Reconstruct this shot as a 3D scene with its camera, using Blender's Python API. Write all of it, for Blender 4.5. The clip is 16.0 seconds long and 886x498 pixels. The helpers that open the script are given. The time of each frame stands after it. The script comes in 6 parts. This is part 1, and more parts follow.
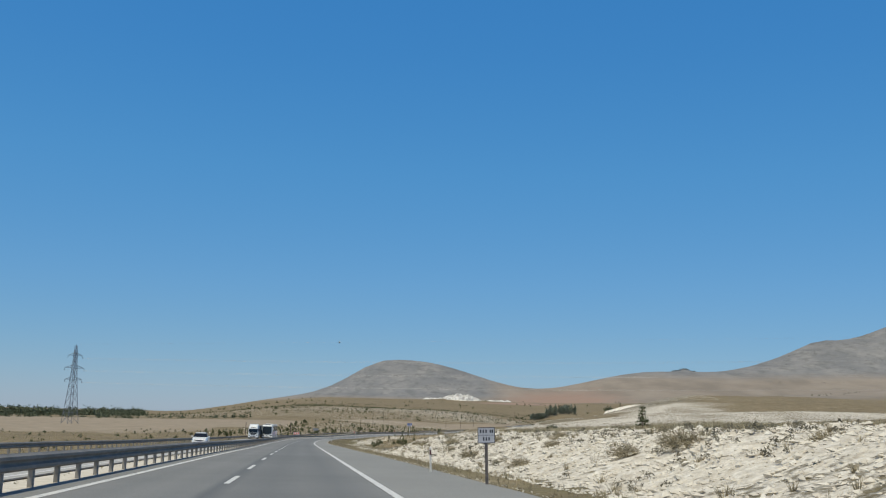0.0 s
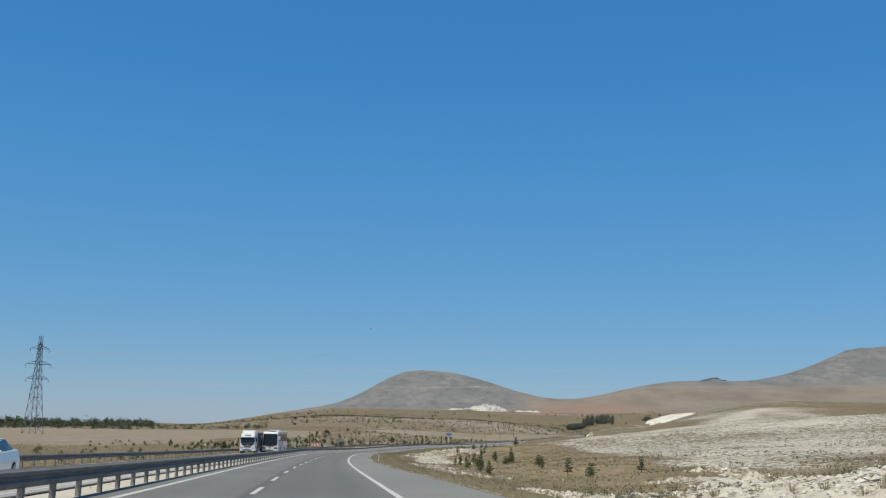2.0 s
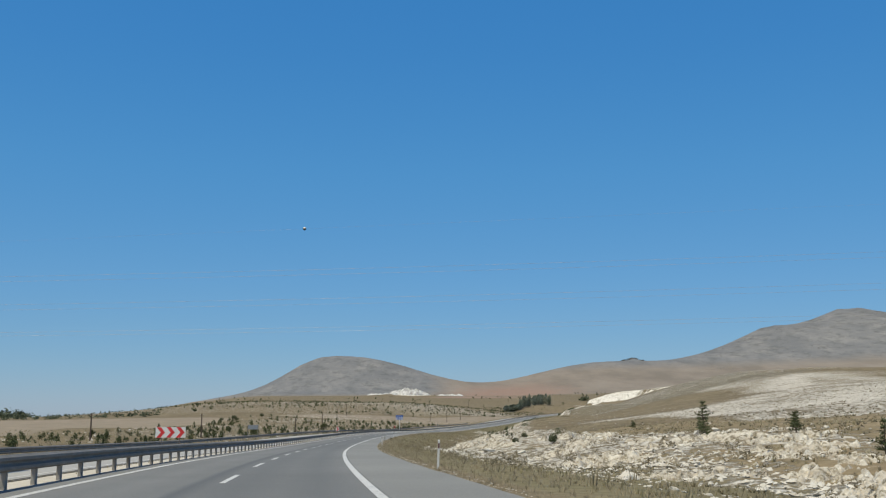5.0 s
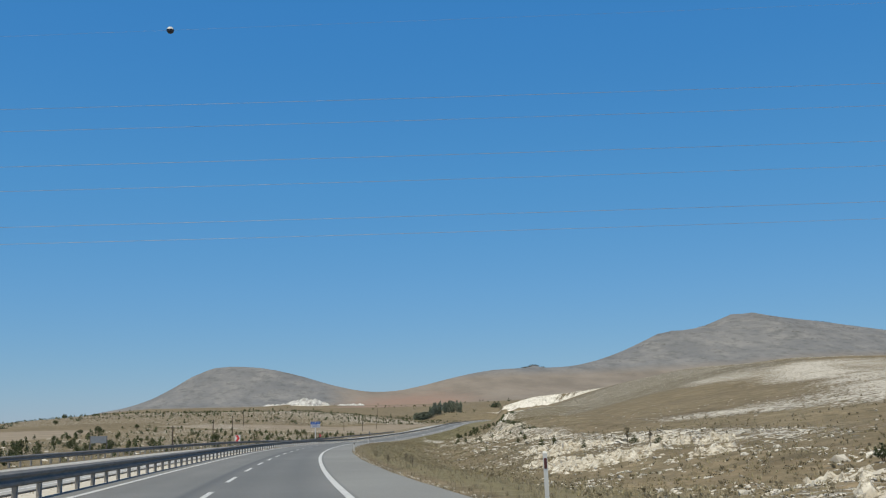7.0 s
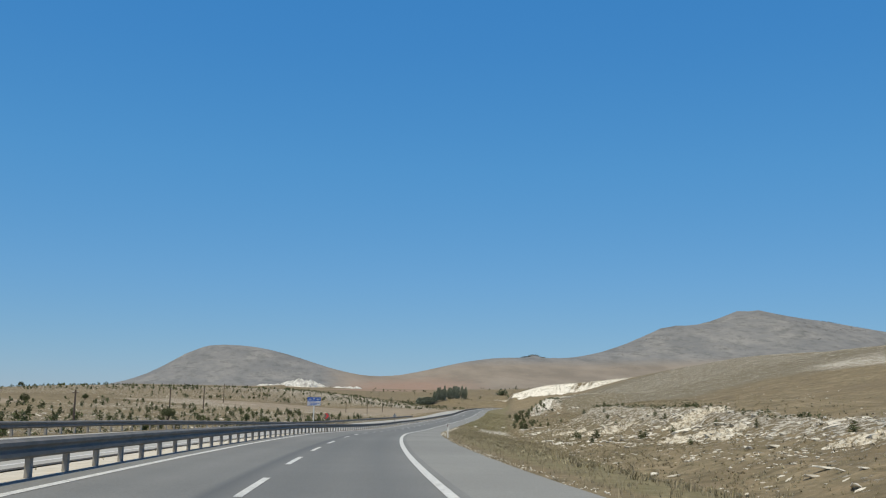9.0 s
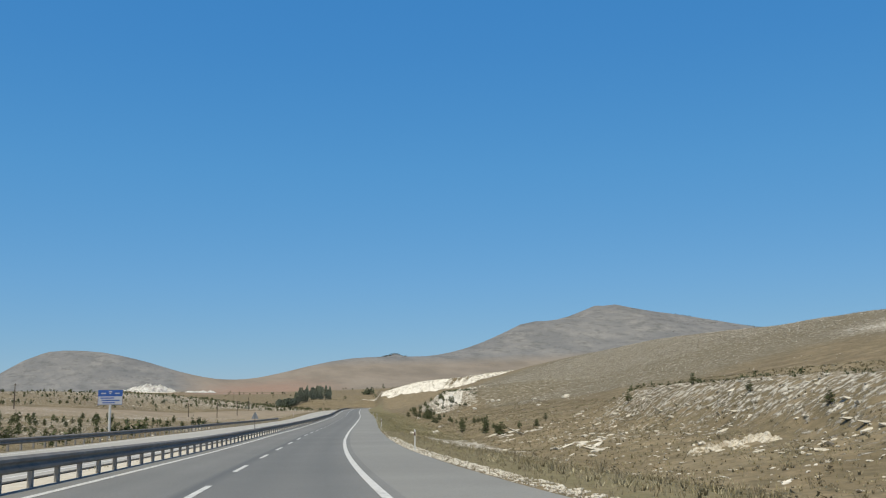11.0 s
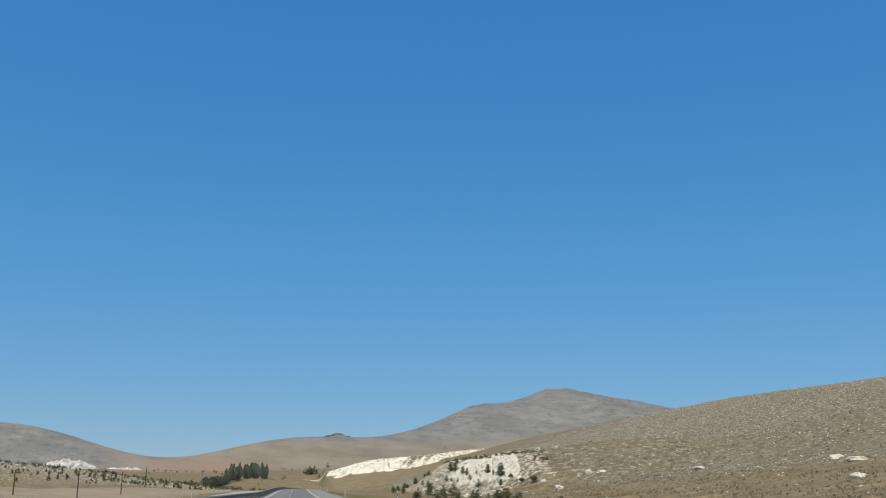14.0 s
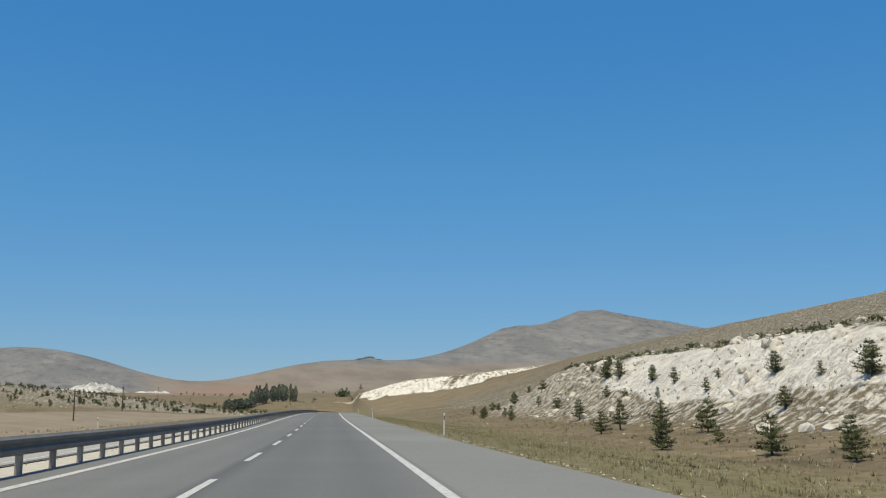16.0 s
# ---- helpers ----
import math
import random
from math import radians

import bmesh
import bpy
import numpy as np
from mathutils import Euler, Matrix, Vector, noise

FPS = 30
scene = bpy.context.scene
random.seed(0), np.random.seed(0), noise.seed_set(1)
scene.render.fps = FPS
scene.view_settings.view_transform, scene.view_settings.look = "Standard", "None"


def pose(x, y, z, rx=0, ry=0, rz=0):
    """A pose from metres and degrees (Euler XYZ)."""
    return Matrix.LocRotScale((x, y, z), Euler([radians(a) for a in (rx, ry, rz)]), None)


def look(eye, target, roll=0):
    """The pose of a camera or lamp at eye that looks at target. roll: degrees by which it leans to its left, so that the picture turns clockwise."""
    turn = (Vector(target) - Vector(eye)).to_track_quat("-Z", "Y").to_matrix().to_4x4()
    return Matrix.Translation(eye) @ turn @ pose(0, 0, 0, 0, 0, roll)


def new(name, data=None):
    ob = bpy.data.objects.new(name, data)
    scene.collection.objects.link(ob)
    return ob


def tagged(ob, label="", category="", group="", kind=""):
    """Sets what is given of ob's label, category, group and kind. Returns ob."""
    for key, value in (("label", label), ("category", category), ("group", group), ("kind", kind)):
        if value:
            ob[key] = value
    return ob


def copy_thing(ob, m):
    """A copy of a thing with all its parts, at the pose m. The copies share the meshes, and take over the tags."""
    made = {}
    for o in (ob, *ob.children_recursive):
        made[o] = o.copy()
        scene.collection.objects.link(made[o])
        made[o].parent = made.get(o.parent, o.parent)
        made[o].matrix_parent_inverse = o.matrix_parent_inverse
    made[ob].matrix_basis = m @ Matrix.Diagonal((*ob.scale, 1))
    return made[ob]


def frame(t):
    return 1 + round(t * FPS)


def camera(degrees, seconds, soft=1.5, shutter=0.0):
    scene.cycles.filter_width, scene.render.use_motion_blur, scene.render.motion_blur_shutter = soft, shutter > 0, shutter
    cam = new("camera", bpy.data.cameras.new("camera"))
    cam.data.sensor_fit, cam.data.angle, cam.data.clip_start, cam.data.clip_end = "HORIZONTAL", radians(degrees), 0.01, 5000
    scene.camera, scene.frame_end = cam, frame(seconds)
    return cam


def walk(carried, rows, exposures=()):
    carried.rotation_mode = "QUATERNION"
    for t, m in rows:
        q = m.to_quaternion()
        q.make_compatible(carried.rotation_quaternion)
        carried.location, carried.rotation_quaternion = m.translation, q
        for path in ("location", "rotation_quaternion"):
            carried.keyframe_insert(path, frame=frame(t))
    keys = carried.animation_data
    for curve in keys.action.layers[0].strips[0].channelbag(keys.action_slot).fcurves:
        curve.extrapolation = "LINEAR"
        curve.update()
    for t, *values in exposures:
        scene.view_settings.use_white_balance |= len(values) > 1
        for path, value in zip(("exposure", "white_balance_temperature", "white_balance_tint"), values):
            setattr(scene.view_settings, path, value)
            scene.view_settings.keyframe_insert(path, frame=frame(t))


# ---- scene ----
cam = camera(48.0, 16.0, soft=1.15)
PATH = [
    (0, (-3.073, 15.145, 0.696), (-3.162, 17.115, 1.029), 1.62),
    (0.5, (-6.427, 33.828, 0.272), (-6.508, 35.797, 0.613), 1.50),
    (1, (-9.795, 52.519, -0.140), (-9.871, 54.488, 0.203), 1.58),
    (1.5, (-13.209, 71.227, -0.552), (-13.311, 73.195, -0.208), 0.95),
    (2, (-16.597, 89.983, -1.001), (-16.727, 91.947, -0.646), 1.36),
    (2.5, (-19.848, 108.821, -1.438), (-19.969, 110.788, -1.093), 0.69),
    (3, (-23.136, 127.730, -1.843), (-23.243, 129.693, -1.479), 0.61),
    (3.5, (-26.466, 146.747, -2.254), (-26.549, 148.713, -1.893), 0.65),
    (4, (-29.657, 165.947, -2.658), (-29.761, 167.907, -2.274), 1.42),
    (4.5, (-32.680, 185.253, -3.011), (-32.770, 187.216, -2.638), 2.09),
    (5, (-35.377, 204.605, -3.324), (-35.330, 206.577, -2.993), -0.05),
    (5.5, (-37.681, 223.983, -3.600), (-37.568, 225.952, -3.270), -0.39),
    (6, (-39.542, 243.358, -3.955), (-39.372, 245.322, -3.619), -0.75),
    (6.5, (-41.004, 262.714, -4.343), (-40.786, 264.672, -3.999), -1.04),
    (7, (-42.113, 282.036, -4.709), (-41.859, 283.989, -4.360), -1.16),
    (7.5, (-42.829, 301.322, -5.007), (-42.551, 303.271, -4.659), -1.03),
    (8, (-43.169, 320.566, -5.218), (-42.880, 322.515, -4.877), 0.25),
    (8.5, (-43.220, 339.769, -5.378), (-42.940, 341.722, -5.050), 0.42),
    (9, (-42.900, 358.935, -5.503), (-42.646, 360.892, -5.178), 1.08),
    (9.5, (-42.025, 378.041, -5.625), (-41.743, 379.994, -5.301), 0.90),
    (10, (-40.673, 397.069, -5.739), (-40.242, 398.995, -5.415), -0.07),
    (10.5, (-38.919, 416.016, -5.850), (-38.434, 417.929, -5.525), -0.42),
    (11, (-36.757, 434.874, -6.055), (-36.223, 436.774, -5.728), -0.79),
    (11.5, (-34.180, 453.643, -6.296), (-33.606, 455.531, -5.967), -1.09),
    (12, (-31.243, 472.331, -6.470), (-30.640, 474.209, -6.138), -1.22),
    (12.5, (-28.080, 490.969, -6.539), (-27.461, 492.841, -6.203), -1.08),
    (13, (-24.697, 509.570, -6.480), (-24.080, 511.430, -6.079), 0.81),
    (13.5, (-21.175, 528.190, -6.413), (-20.545, 530.024, -5.921), 0.55),
    (14, (-17.532, 546.874, -6.301), (-16.906, 548.710, -5.813), 0.40),
    (14.5, (-13.762, 565.669, -6.152), (-13.179, 567.547, -5.788), -0.93),
    (15, (-9.945, 584.638, -5.982), (-9.379, 586.527, -5.648), -1.19),
    (15.5, (-6.055, 603.712, -5.785), (-5.474, 605.596, -5.449), -0.07),
    (16, (-2.175, 622.842, -5.569), (-1.592, 624.725, -5.228), 0.13),
]
walk(cam, [(t, look(eye, target, roll)) for t, eye, target, roll in PATH], exposures=[(0.0, 0.0, 6500, 10), (5.0, 0.0, 6500, 10), (8.5, 0.03, 6550, 10), (10.0, 0.1, 6650, 10), (12.5, 0.1, 6700, 10), (14.5, 0.09, 6700, 10), (16.0, 0.03, 6700, 10)])

# ---------------- light ----------------
SUN_TO = Vector((-0.36, -0.52, 1.38)).normalized()
world = bpy.data.worlds.new("World")
scene.world = world
world.use_nodes = True
wn = world.node_tree.nodes
wl = world.node_tree.links
sky = wn.new("ShaderNodeTexSky")
sky.sky_type = "NISHITA"
sky.sun_disc = False
sky.sun_elevation = math.asin(SUN_TO.z)
sky.sun_rotation = math.atan2(SUN_TO.x, SUN_TO.y)
sky.altitude = 1000
sky.air_density = 1.1
sky.dust_density = 0.2
sky.ozone_density = 2.5
# a deep clear summer blue over the whole dome
dome = wn.new("ShaderNodeMix")
dome.data_type = "RGBA"
# near the sun the sky keeps its own bright, paler aureole
aim = wn.new("ShaderNodeTexCoord")
toward = wn.new("ShaderNodeVectorMath")
toward.operation = "DOT_PRODUCT"
toward.inputs[1].default_value = SUN_TO
wl.new(aim.outputs["Generated"], toward.inputs[0])
aureole = wn.new("ShaderNodeMapRange")
aureole.interpolation_type = "SMOOTHSTEP"
aureole.inputs["From Min"].default_value = 0.35
aureole.inputs["From Max"].default_value = 0.9
aureole.inputs["To Min"].default_value = 0.60
aureole.inputs["To Max"].default_value = 0.0
wl.new(toward.outputs["Value"], aureole.inputs["Value"])
dome.inputs[7].default_value = (0.05, 2.2, 5.3, 1)
wl.new(sky.outputs[0], dome.inputs[6])
up = wn.new("ShaderNodeSeparateXYZ")
wl.new(aim.outputs["Generated"], up.inputs[0])
# towards the zenith the deep blue gives way to the clear sky's own colour
lofty = wn.new("ShaderNodeMapRange")
lofty.interpolation_type = "SMOOTHSTEP"
for key, value in (("From Min", 0.42), ("From Max", 0.72), ("To Min", 1.0), ("To Max", 0.0)):
    lofty.inputs[key].default_value = value
wl.new(up.outputs["Z"], lofty.inputs["Value"])
depth = wn.new("ShaderNodeMath")
depth.operation = "MULTIPLY"
wl.new(aureole.outputs[0], depth.inputs[0])
wl.new(lofty.outputs[0], depth.inputs[1])
wl.new(depth.outputs[0], dome.inputs[0])
# dust low over the plain greys the sky towards the horizon
dust = wn.new("ShaderNodeValToRGB")
while len(dust.color_ramp.elements) < 7:
    dust.color_ramp.elements.new(0.5)
for e, (place, tint) in zip(dust.color_ramp.elements, [(0.0, (0.97, 0.912, 0.872)), (0.06, (0.953, 0.94, 0.908)), (0.13, (0.948, 0.97, 0.965)), (0.24, (0.88, 0.98, 1.0)), (0.35, (0.78, 0.91, 1.0)), (0.5, (0.74, 0.86, 1.0)), (0.8, (0.86, 0.87, 0.87))]):
    e.position = place
    e.color = (*tint, 1)
wl.new(up.outputs["Z"], dust.inputs[0])
hazy = wn.new("ShaderNodeMix")
hazy.data_type = "RGBA"
hazy.blend_type = "MULTIPLY"
hazy.inputs[0].default_value = 1.0
wl.new(dome.outputs[2], hazy.inputs[6])
wl.new(dust.outputs[0], hazy.inputs[7])
wn["Background"].inputs["Strength"].default_value = 0.111
wl.new(hazy.outputs[2], wn["Background"].inputs["Color"])
sun = new("sun", bpy.data.lights.new("sun", "SUN"))
sun.data.energy = 3.6
sun.data.angle = radians(0.53)
sun.data.color = (1.0, 0.93, 0.72)
sun.matrix_world = look((0, 0, 300), Vector((0, 0, 300)) - SUN_TO)

# ---------------- materials ----------------
def mat(name):
    m = bpy.data.materials.new(name)
    m.use_nodes = True
    nt = m.node_tree
    return m, nt, nt.nodes["Principled BSDF"]


def nd(nt, kind, **inputs):
    n = nt.nodes.new(kind)
    for k, v in inputs.items():
        n.inputs[k.replace("_", " ")].default_value = v
    return n


def coords(nt, scale=1.0):
    """World position times scale."""
    g = nt.nodes.new("ShaderNodeNewGeometry")
    v = nt.nodes.new("ShaderNodeVectorMath")
    v.operation = "SCALE"
    v.inputs["Scale"].default_value = scale
    nt.links.new(g.outputs["Position"], v.inputs[0])
    return v.outputs[0]


def noisy(nt, vec, scale, detail=4.0, rough=0.6):
    n = nd(nt, "ShaderNodeTexNoise", Scale=scale, Detail=detail, Roughness=rough)
    nt.links.new(vec, n.inputs["Vector"])
    return n.outputs["Fac"]


def ramp(nt, fac, stops):
    r = nt.nodes.new("ShaderNodeValToRGB")
    while len(r.color_ramp.elements) < len(stops):
        r.color_ramp.elements.new(0.5)
    for e, (p, c) in zip(r.color_ramp.elements, stops):
        e.position = p
        e.color = (*c, 1) if len(c) == 3 else c
    nt.links.new(fac, r.inputs[0])
    return r.outputs[0]


def mixc(nt, fac, a, b, mode="MIX"):
    m = nt.nodes.new("ShaderNodeMix")
    m.data_type = "RGBA"
    m.blend_type = mode
    for sock, v in ((m.inputs[0], fac), (m.inputs[6], a), (m.inputs[7], b)):
        if hasattr(v, "is_linked"):
            nt.links.new(v, sock)
        elif isinstance(v, (int, float)):
            sock.default_value = v
        else:
            sock.default_value = (*v, 1)
    return m.outputs[2]


def mth(nt, op, a, b=0.0, clamp=False):
    m = nt.nodes.new("ShaderNodeMath")
    m.operation = op
    m.use_clamp = clamp
    for sock, v in zip(m.inputs, (a, b)):
        if hasattr(v, "is_linked"):
            nt.links.new(v, sock)
        else:
            sock.default_value = v
    return m.outputs[0]


def bump(nt, bsdf, height, strength=0.4, dist=0.05):
    b = nd(nt, "ShaderNodeBump", Strength=strength, Distance=dist)
    nt.links.new(height, b.inputs["Height"])
    nt.links.new(b.outputs[0], bsdf.inputs["Normal"])


def plain(name, colour, rough=0.6, metal=0.0, vary=0.12, scale=3.0, coat=0.0):
    """A painted or metal surface with slight mottling and dust."""
    m, nt, b = mat(name)
    v = coords(nt)
    n = noisy(nt, v, scale)
    dark = tuple(c * (1 - vary) for c in colour)
    lite = tuple(min(1, c * (1 + vary)) for c in colour)
    nt.links.new(ramp(nt, n, [(0.3, dark), (0.7, lite)]), b.inputs["Base Color"])
    n2 = noisy(nt, v, scale * 6)
    nt.links.new(mth(nt, "ADD", mth(nt, "MULTIPLY", n2, 0.25), rough - 0.12), b.inputs["Roughness"])
    b.inputs["Metallic"].default_value = metal
    b.inputs["Coat Weight"].default_value = coat
    return m


def asphalt_mat(name, base, worn):
    m, nt, b = mat(name)
    v = coords(nt)
    big = noisy(nt, v, 0.11, 3)
    mid = noisy(nt, v, 0.9, 4)
    fine = noisy(nt, v, 28.0, 3)
    c = ramp(nt, big, [(0.38, base), (0.68, worn)])
    c = mixc(nt, mth(nt, "MULTIPLY", mid, 0.35), c, tuple(x * 0.72 for x in base))
    c = mixc(nt, 0.30, c, ramp(nt, fine, [(0.3, (0.09, 0.09, 0.088)), (0.75, (0.36, 0.355, 0.345))]))
    lane = nt.nodes.new("ShaderNodeAttribute")
    lane.attribute_name = "track"
    c = mixc(nt, mth(nt, "MULTIPLY", lane.outputs["Fac"], 0.8), c, tuple(x * k for x, k in zip(base, (0.50, 0.53, 0.58))))
    nt.links.new(c, b.inputs["Base Color"])
    b.inputs["Roughness"].default_value = 0.78
    b.inputs["Specular IOR Level"].default_value = 0.35
    bump(nt, b, fine, 0.35, 0.01)
    return m


ASPHALT = asphalt_mat("asphalt", (0.192, 0.189, 0.176), (0.248, 0.244, 0.228))
OPPOSITE = asphalt_mat("pale_asphalt", (0.46, 0.44, 0.40), (0.54, 0.515, 0.47))
SHOULDER = asphalt_mat("shoulder_asphalt", (0.243, 0.238, 0.217), (0.302, 0.297, 0.272))


def paint_mat():
    m, nt, b = mat("road_paint")
    v = coords(nt)
    n = noisy(nt, v, 9.0, 5)
    nt.links.new(ramp(nt, n, [(0.30, (0.34, 0.335, 0.32)), (0.48, (0.60, 0.59, 0.56)), (0.7, (0.72, 0.71, 0.68))]), b.inputs["Base Color"])
    b.inputs["Roughness"].default_value = 0.6
    return m


PAINT = paint_mat()
RAIL = plain("galvanised_steel", (0.168, 0.158, 0.144), 0.66, 0.05, 0.22, 1.6)
POST = plain("post_steel", (0.285, 0.262, 0.232), 0.75, 0.1, 0.25, 2.5)
WHITE = plain("white_plastic", (0.62, 0.61, 0.58), 0.5, 0, 0.08, 6)
RED = plain("red_reflector", (0.10, 0.032, 0.03), 0.4)
BLACK = plain("black_plastic", (0.018, 0.018, 0.02), 0.45)
POLE_STEEL = plain("sign_post_steel", (0.16, 0.14, 0.13), 0.6, 0.5, 0.25, 8)
SIGN_WHITE = plain("sign_sheet", (0.50, 0.50, 0.53), 0.45, 0, 0.06)
SIGN_DARK = plain("sign_print", (0.03, 0.035, 0.05), 0.5)
SIGN_BLUE = plain("sign_blue", (0.03, 0.10, 0.36), 0.45)
SIGN_RED = plain("sign_red", (0.55, 0.03, 0.03), 0.45)
SIGN_BACK = plain("sign_back", (0.30, 0.31, 0.32), 0.5, 0.6, 0.1)
WOOD = plain("pole_wood", (0.09, 0.065, 0.05), 0.85, 0, 0.3, 5)
LATTICE = plain("pylon_steel", (0.16, 0.18, 0.21), 0.55, 0.5, 0.1)
BARK = plain("bark", (0.10, 0.07, 0.05), 0.9, 0, 0.3, 20)


def leaf_mat(name, dark, lite):
    m, nt, b = mat(name)
    r = nt.nodes.new("ShaderNodeNewGeometry")
    o = nt.nodes.new("ShaderNodeObjectInfo")
    f = mth(nt, "ADD", mth(nt, "MULTIPLY", r.outputs["Random Per Island"], 0.65), mth(nt, "MULTIPLY", o.outputs["Random"], 0.35))
    nt.links.new(ramp(nt, f, [(0.1, dark), (0.9, lite)]), b.inputs["Base Color"])
    b.inputs["Roughness"].default_value = 0.75
    b.inputs["Specular IOR Level"].default_value = 0.25
    return m


PINE = leaf_mat("pine_needles", (0.052, 0.064, 0.026), (0.135, 0.15, 0.066))
DRYVERGE = leaf_mat("dry_verge_grass", (0.25, 0.207, 0.135), (0.375, 0.315, 0.212))
SHRUB = leaf_mat("shrub_leaves", (0.035, 0.05, 0.02), (0.11, 0.12, 0.055))
# scrub paled in its base colour to stand in for haze far off
RIDGE = leaf_mat("ridge_scrub", (0.14, 0.136, 0.12), (0.205, 0.196, 0.175))
DRYSCRUB = leaf_mat("dry_scrub", (0.20, 0.165, 0.105), (0.34, 0.29, 0.19))
# lighter than real foliage: the grove's distance haze is put into this colour
POPLAR = leaf_mat("poplar_leaves", (0.17, 0.195, 0.145), (0.30, 0.33, 0.25))
BELT = leaf_mat("belt_leaves", (0.06, 0.074, 0.042), (0.13, 0.148, 0.088))
STRAW = leaf_mat("straw", (0.26, 0.22, 0.12), (0.44, 0.38, 0.22))
TUMBLE = leaf_mat("dry_twigs", (0.21, 0.178, 0.115), (0.38, 0.325, 0.215))
BITUMEN = plain("bitumen", (0.07, 0.062, 0.052), 0.92)
GREENGRASS = leaf_mat("verge_grass", (0.19, 0.172, 0.085), (0.35, 0.31, 0.172))


def rock_mat():
    m, nt, b = mat("chalk_rock")
    v = coords(nt)
    n = noisy(nt, v, 1.3, 6)
    o = nt.nodes.new("ShaderNodeObjectInfo")
    g = nt.nodes.new("ShaderNodeNewGeometry")
    c = ramp(nt, n, [(0.3, (0.44, 0.39, 0.315)), (0.5, (0.66, 0.61, 0.52)), (0.75, (0.82, 0.785, 0.71))])
    c = mixc(nt, mth(nt, "MULTIPLY", g.outputs["Random Per Island"], 0.35), c, (0.45, 0.40, 0.32))
    nt.links.new(c, b.inputs["Base Color"])
    b.inputs["Roughness"].default_value = 0.9
    bump(nt, b, noisy(nt, v, 9, 5), 0.6, 0.05)
    return m


ROCK = rock_mat()


def crag_mat():
    """Weathered chalk with soil, lichen and dry grass caught in its cracks."""
    m, nt, b = mat("weathered_chalk")
    v = coords(nt)
    c = ramp(nt, noisy(nt, v, 2.2, 6), [(0.3, (0.36, 0.30, 0.22)), (0.5, (0.58, 0.52, 0.42)), (0.72, (0.80, 0.75, 0.65))])
    soil = ramp(nt, noisy(nt, v, 3.4, 6, 0.7), [(0.50, (0, 0, 0)), (0.60, (0.9, 0.9, 0.9))])
    c = mixc(nt, soil, c, (0.20, 0.165, 0.10))
    c = mixc(nt, ramp(nt, noisy(nt, v, 14, 4, 0.7), [(0.55, (0, 0, 0)), (0.7, (0.7, 0.7, 0.7))]), c, (0.27, 0.235, 0.175))
    nt.links.new(c, b.inputs["Base Color"])
    b.inputs["Roughness"].default_value = 0.92
    bump(nt, b, noisy(nt, v, 9, 5), 0.8, 0.06)
    return m


CRAG = crag_mat()


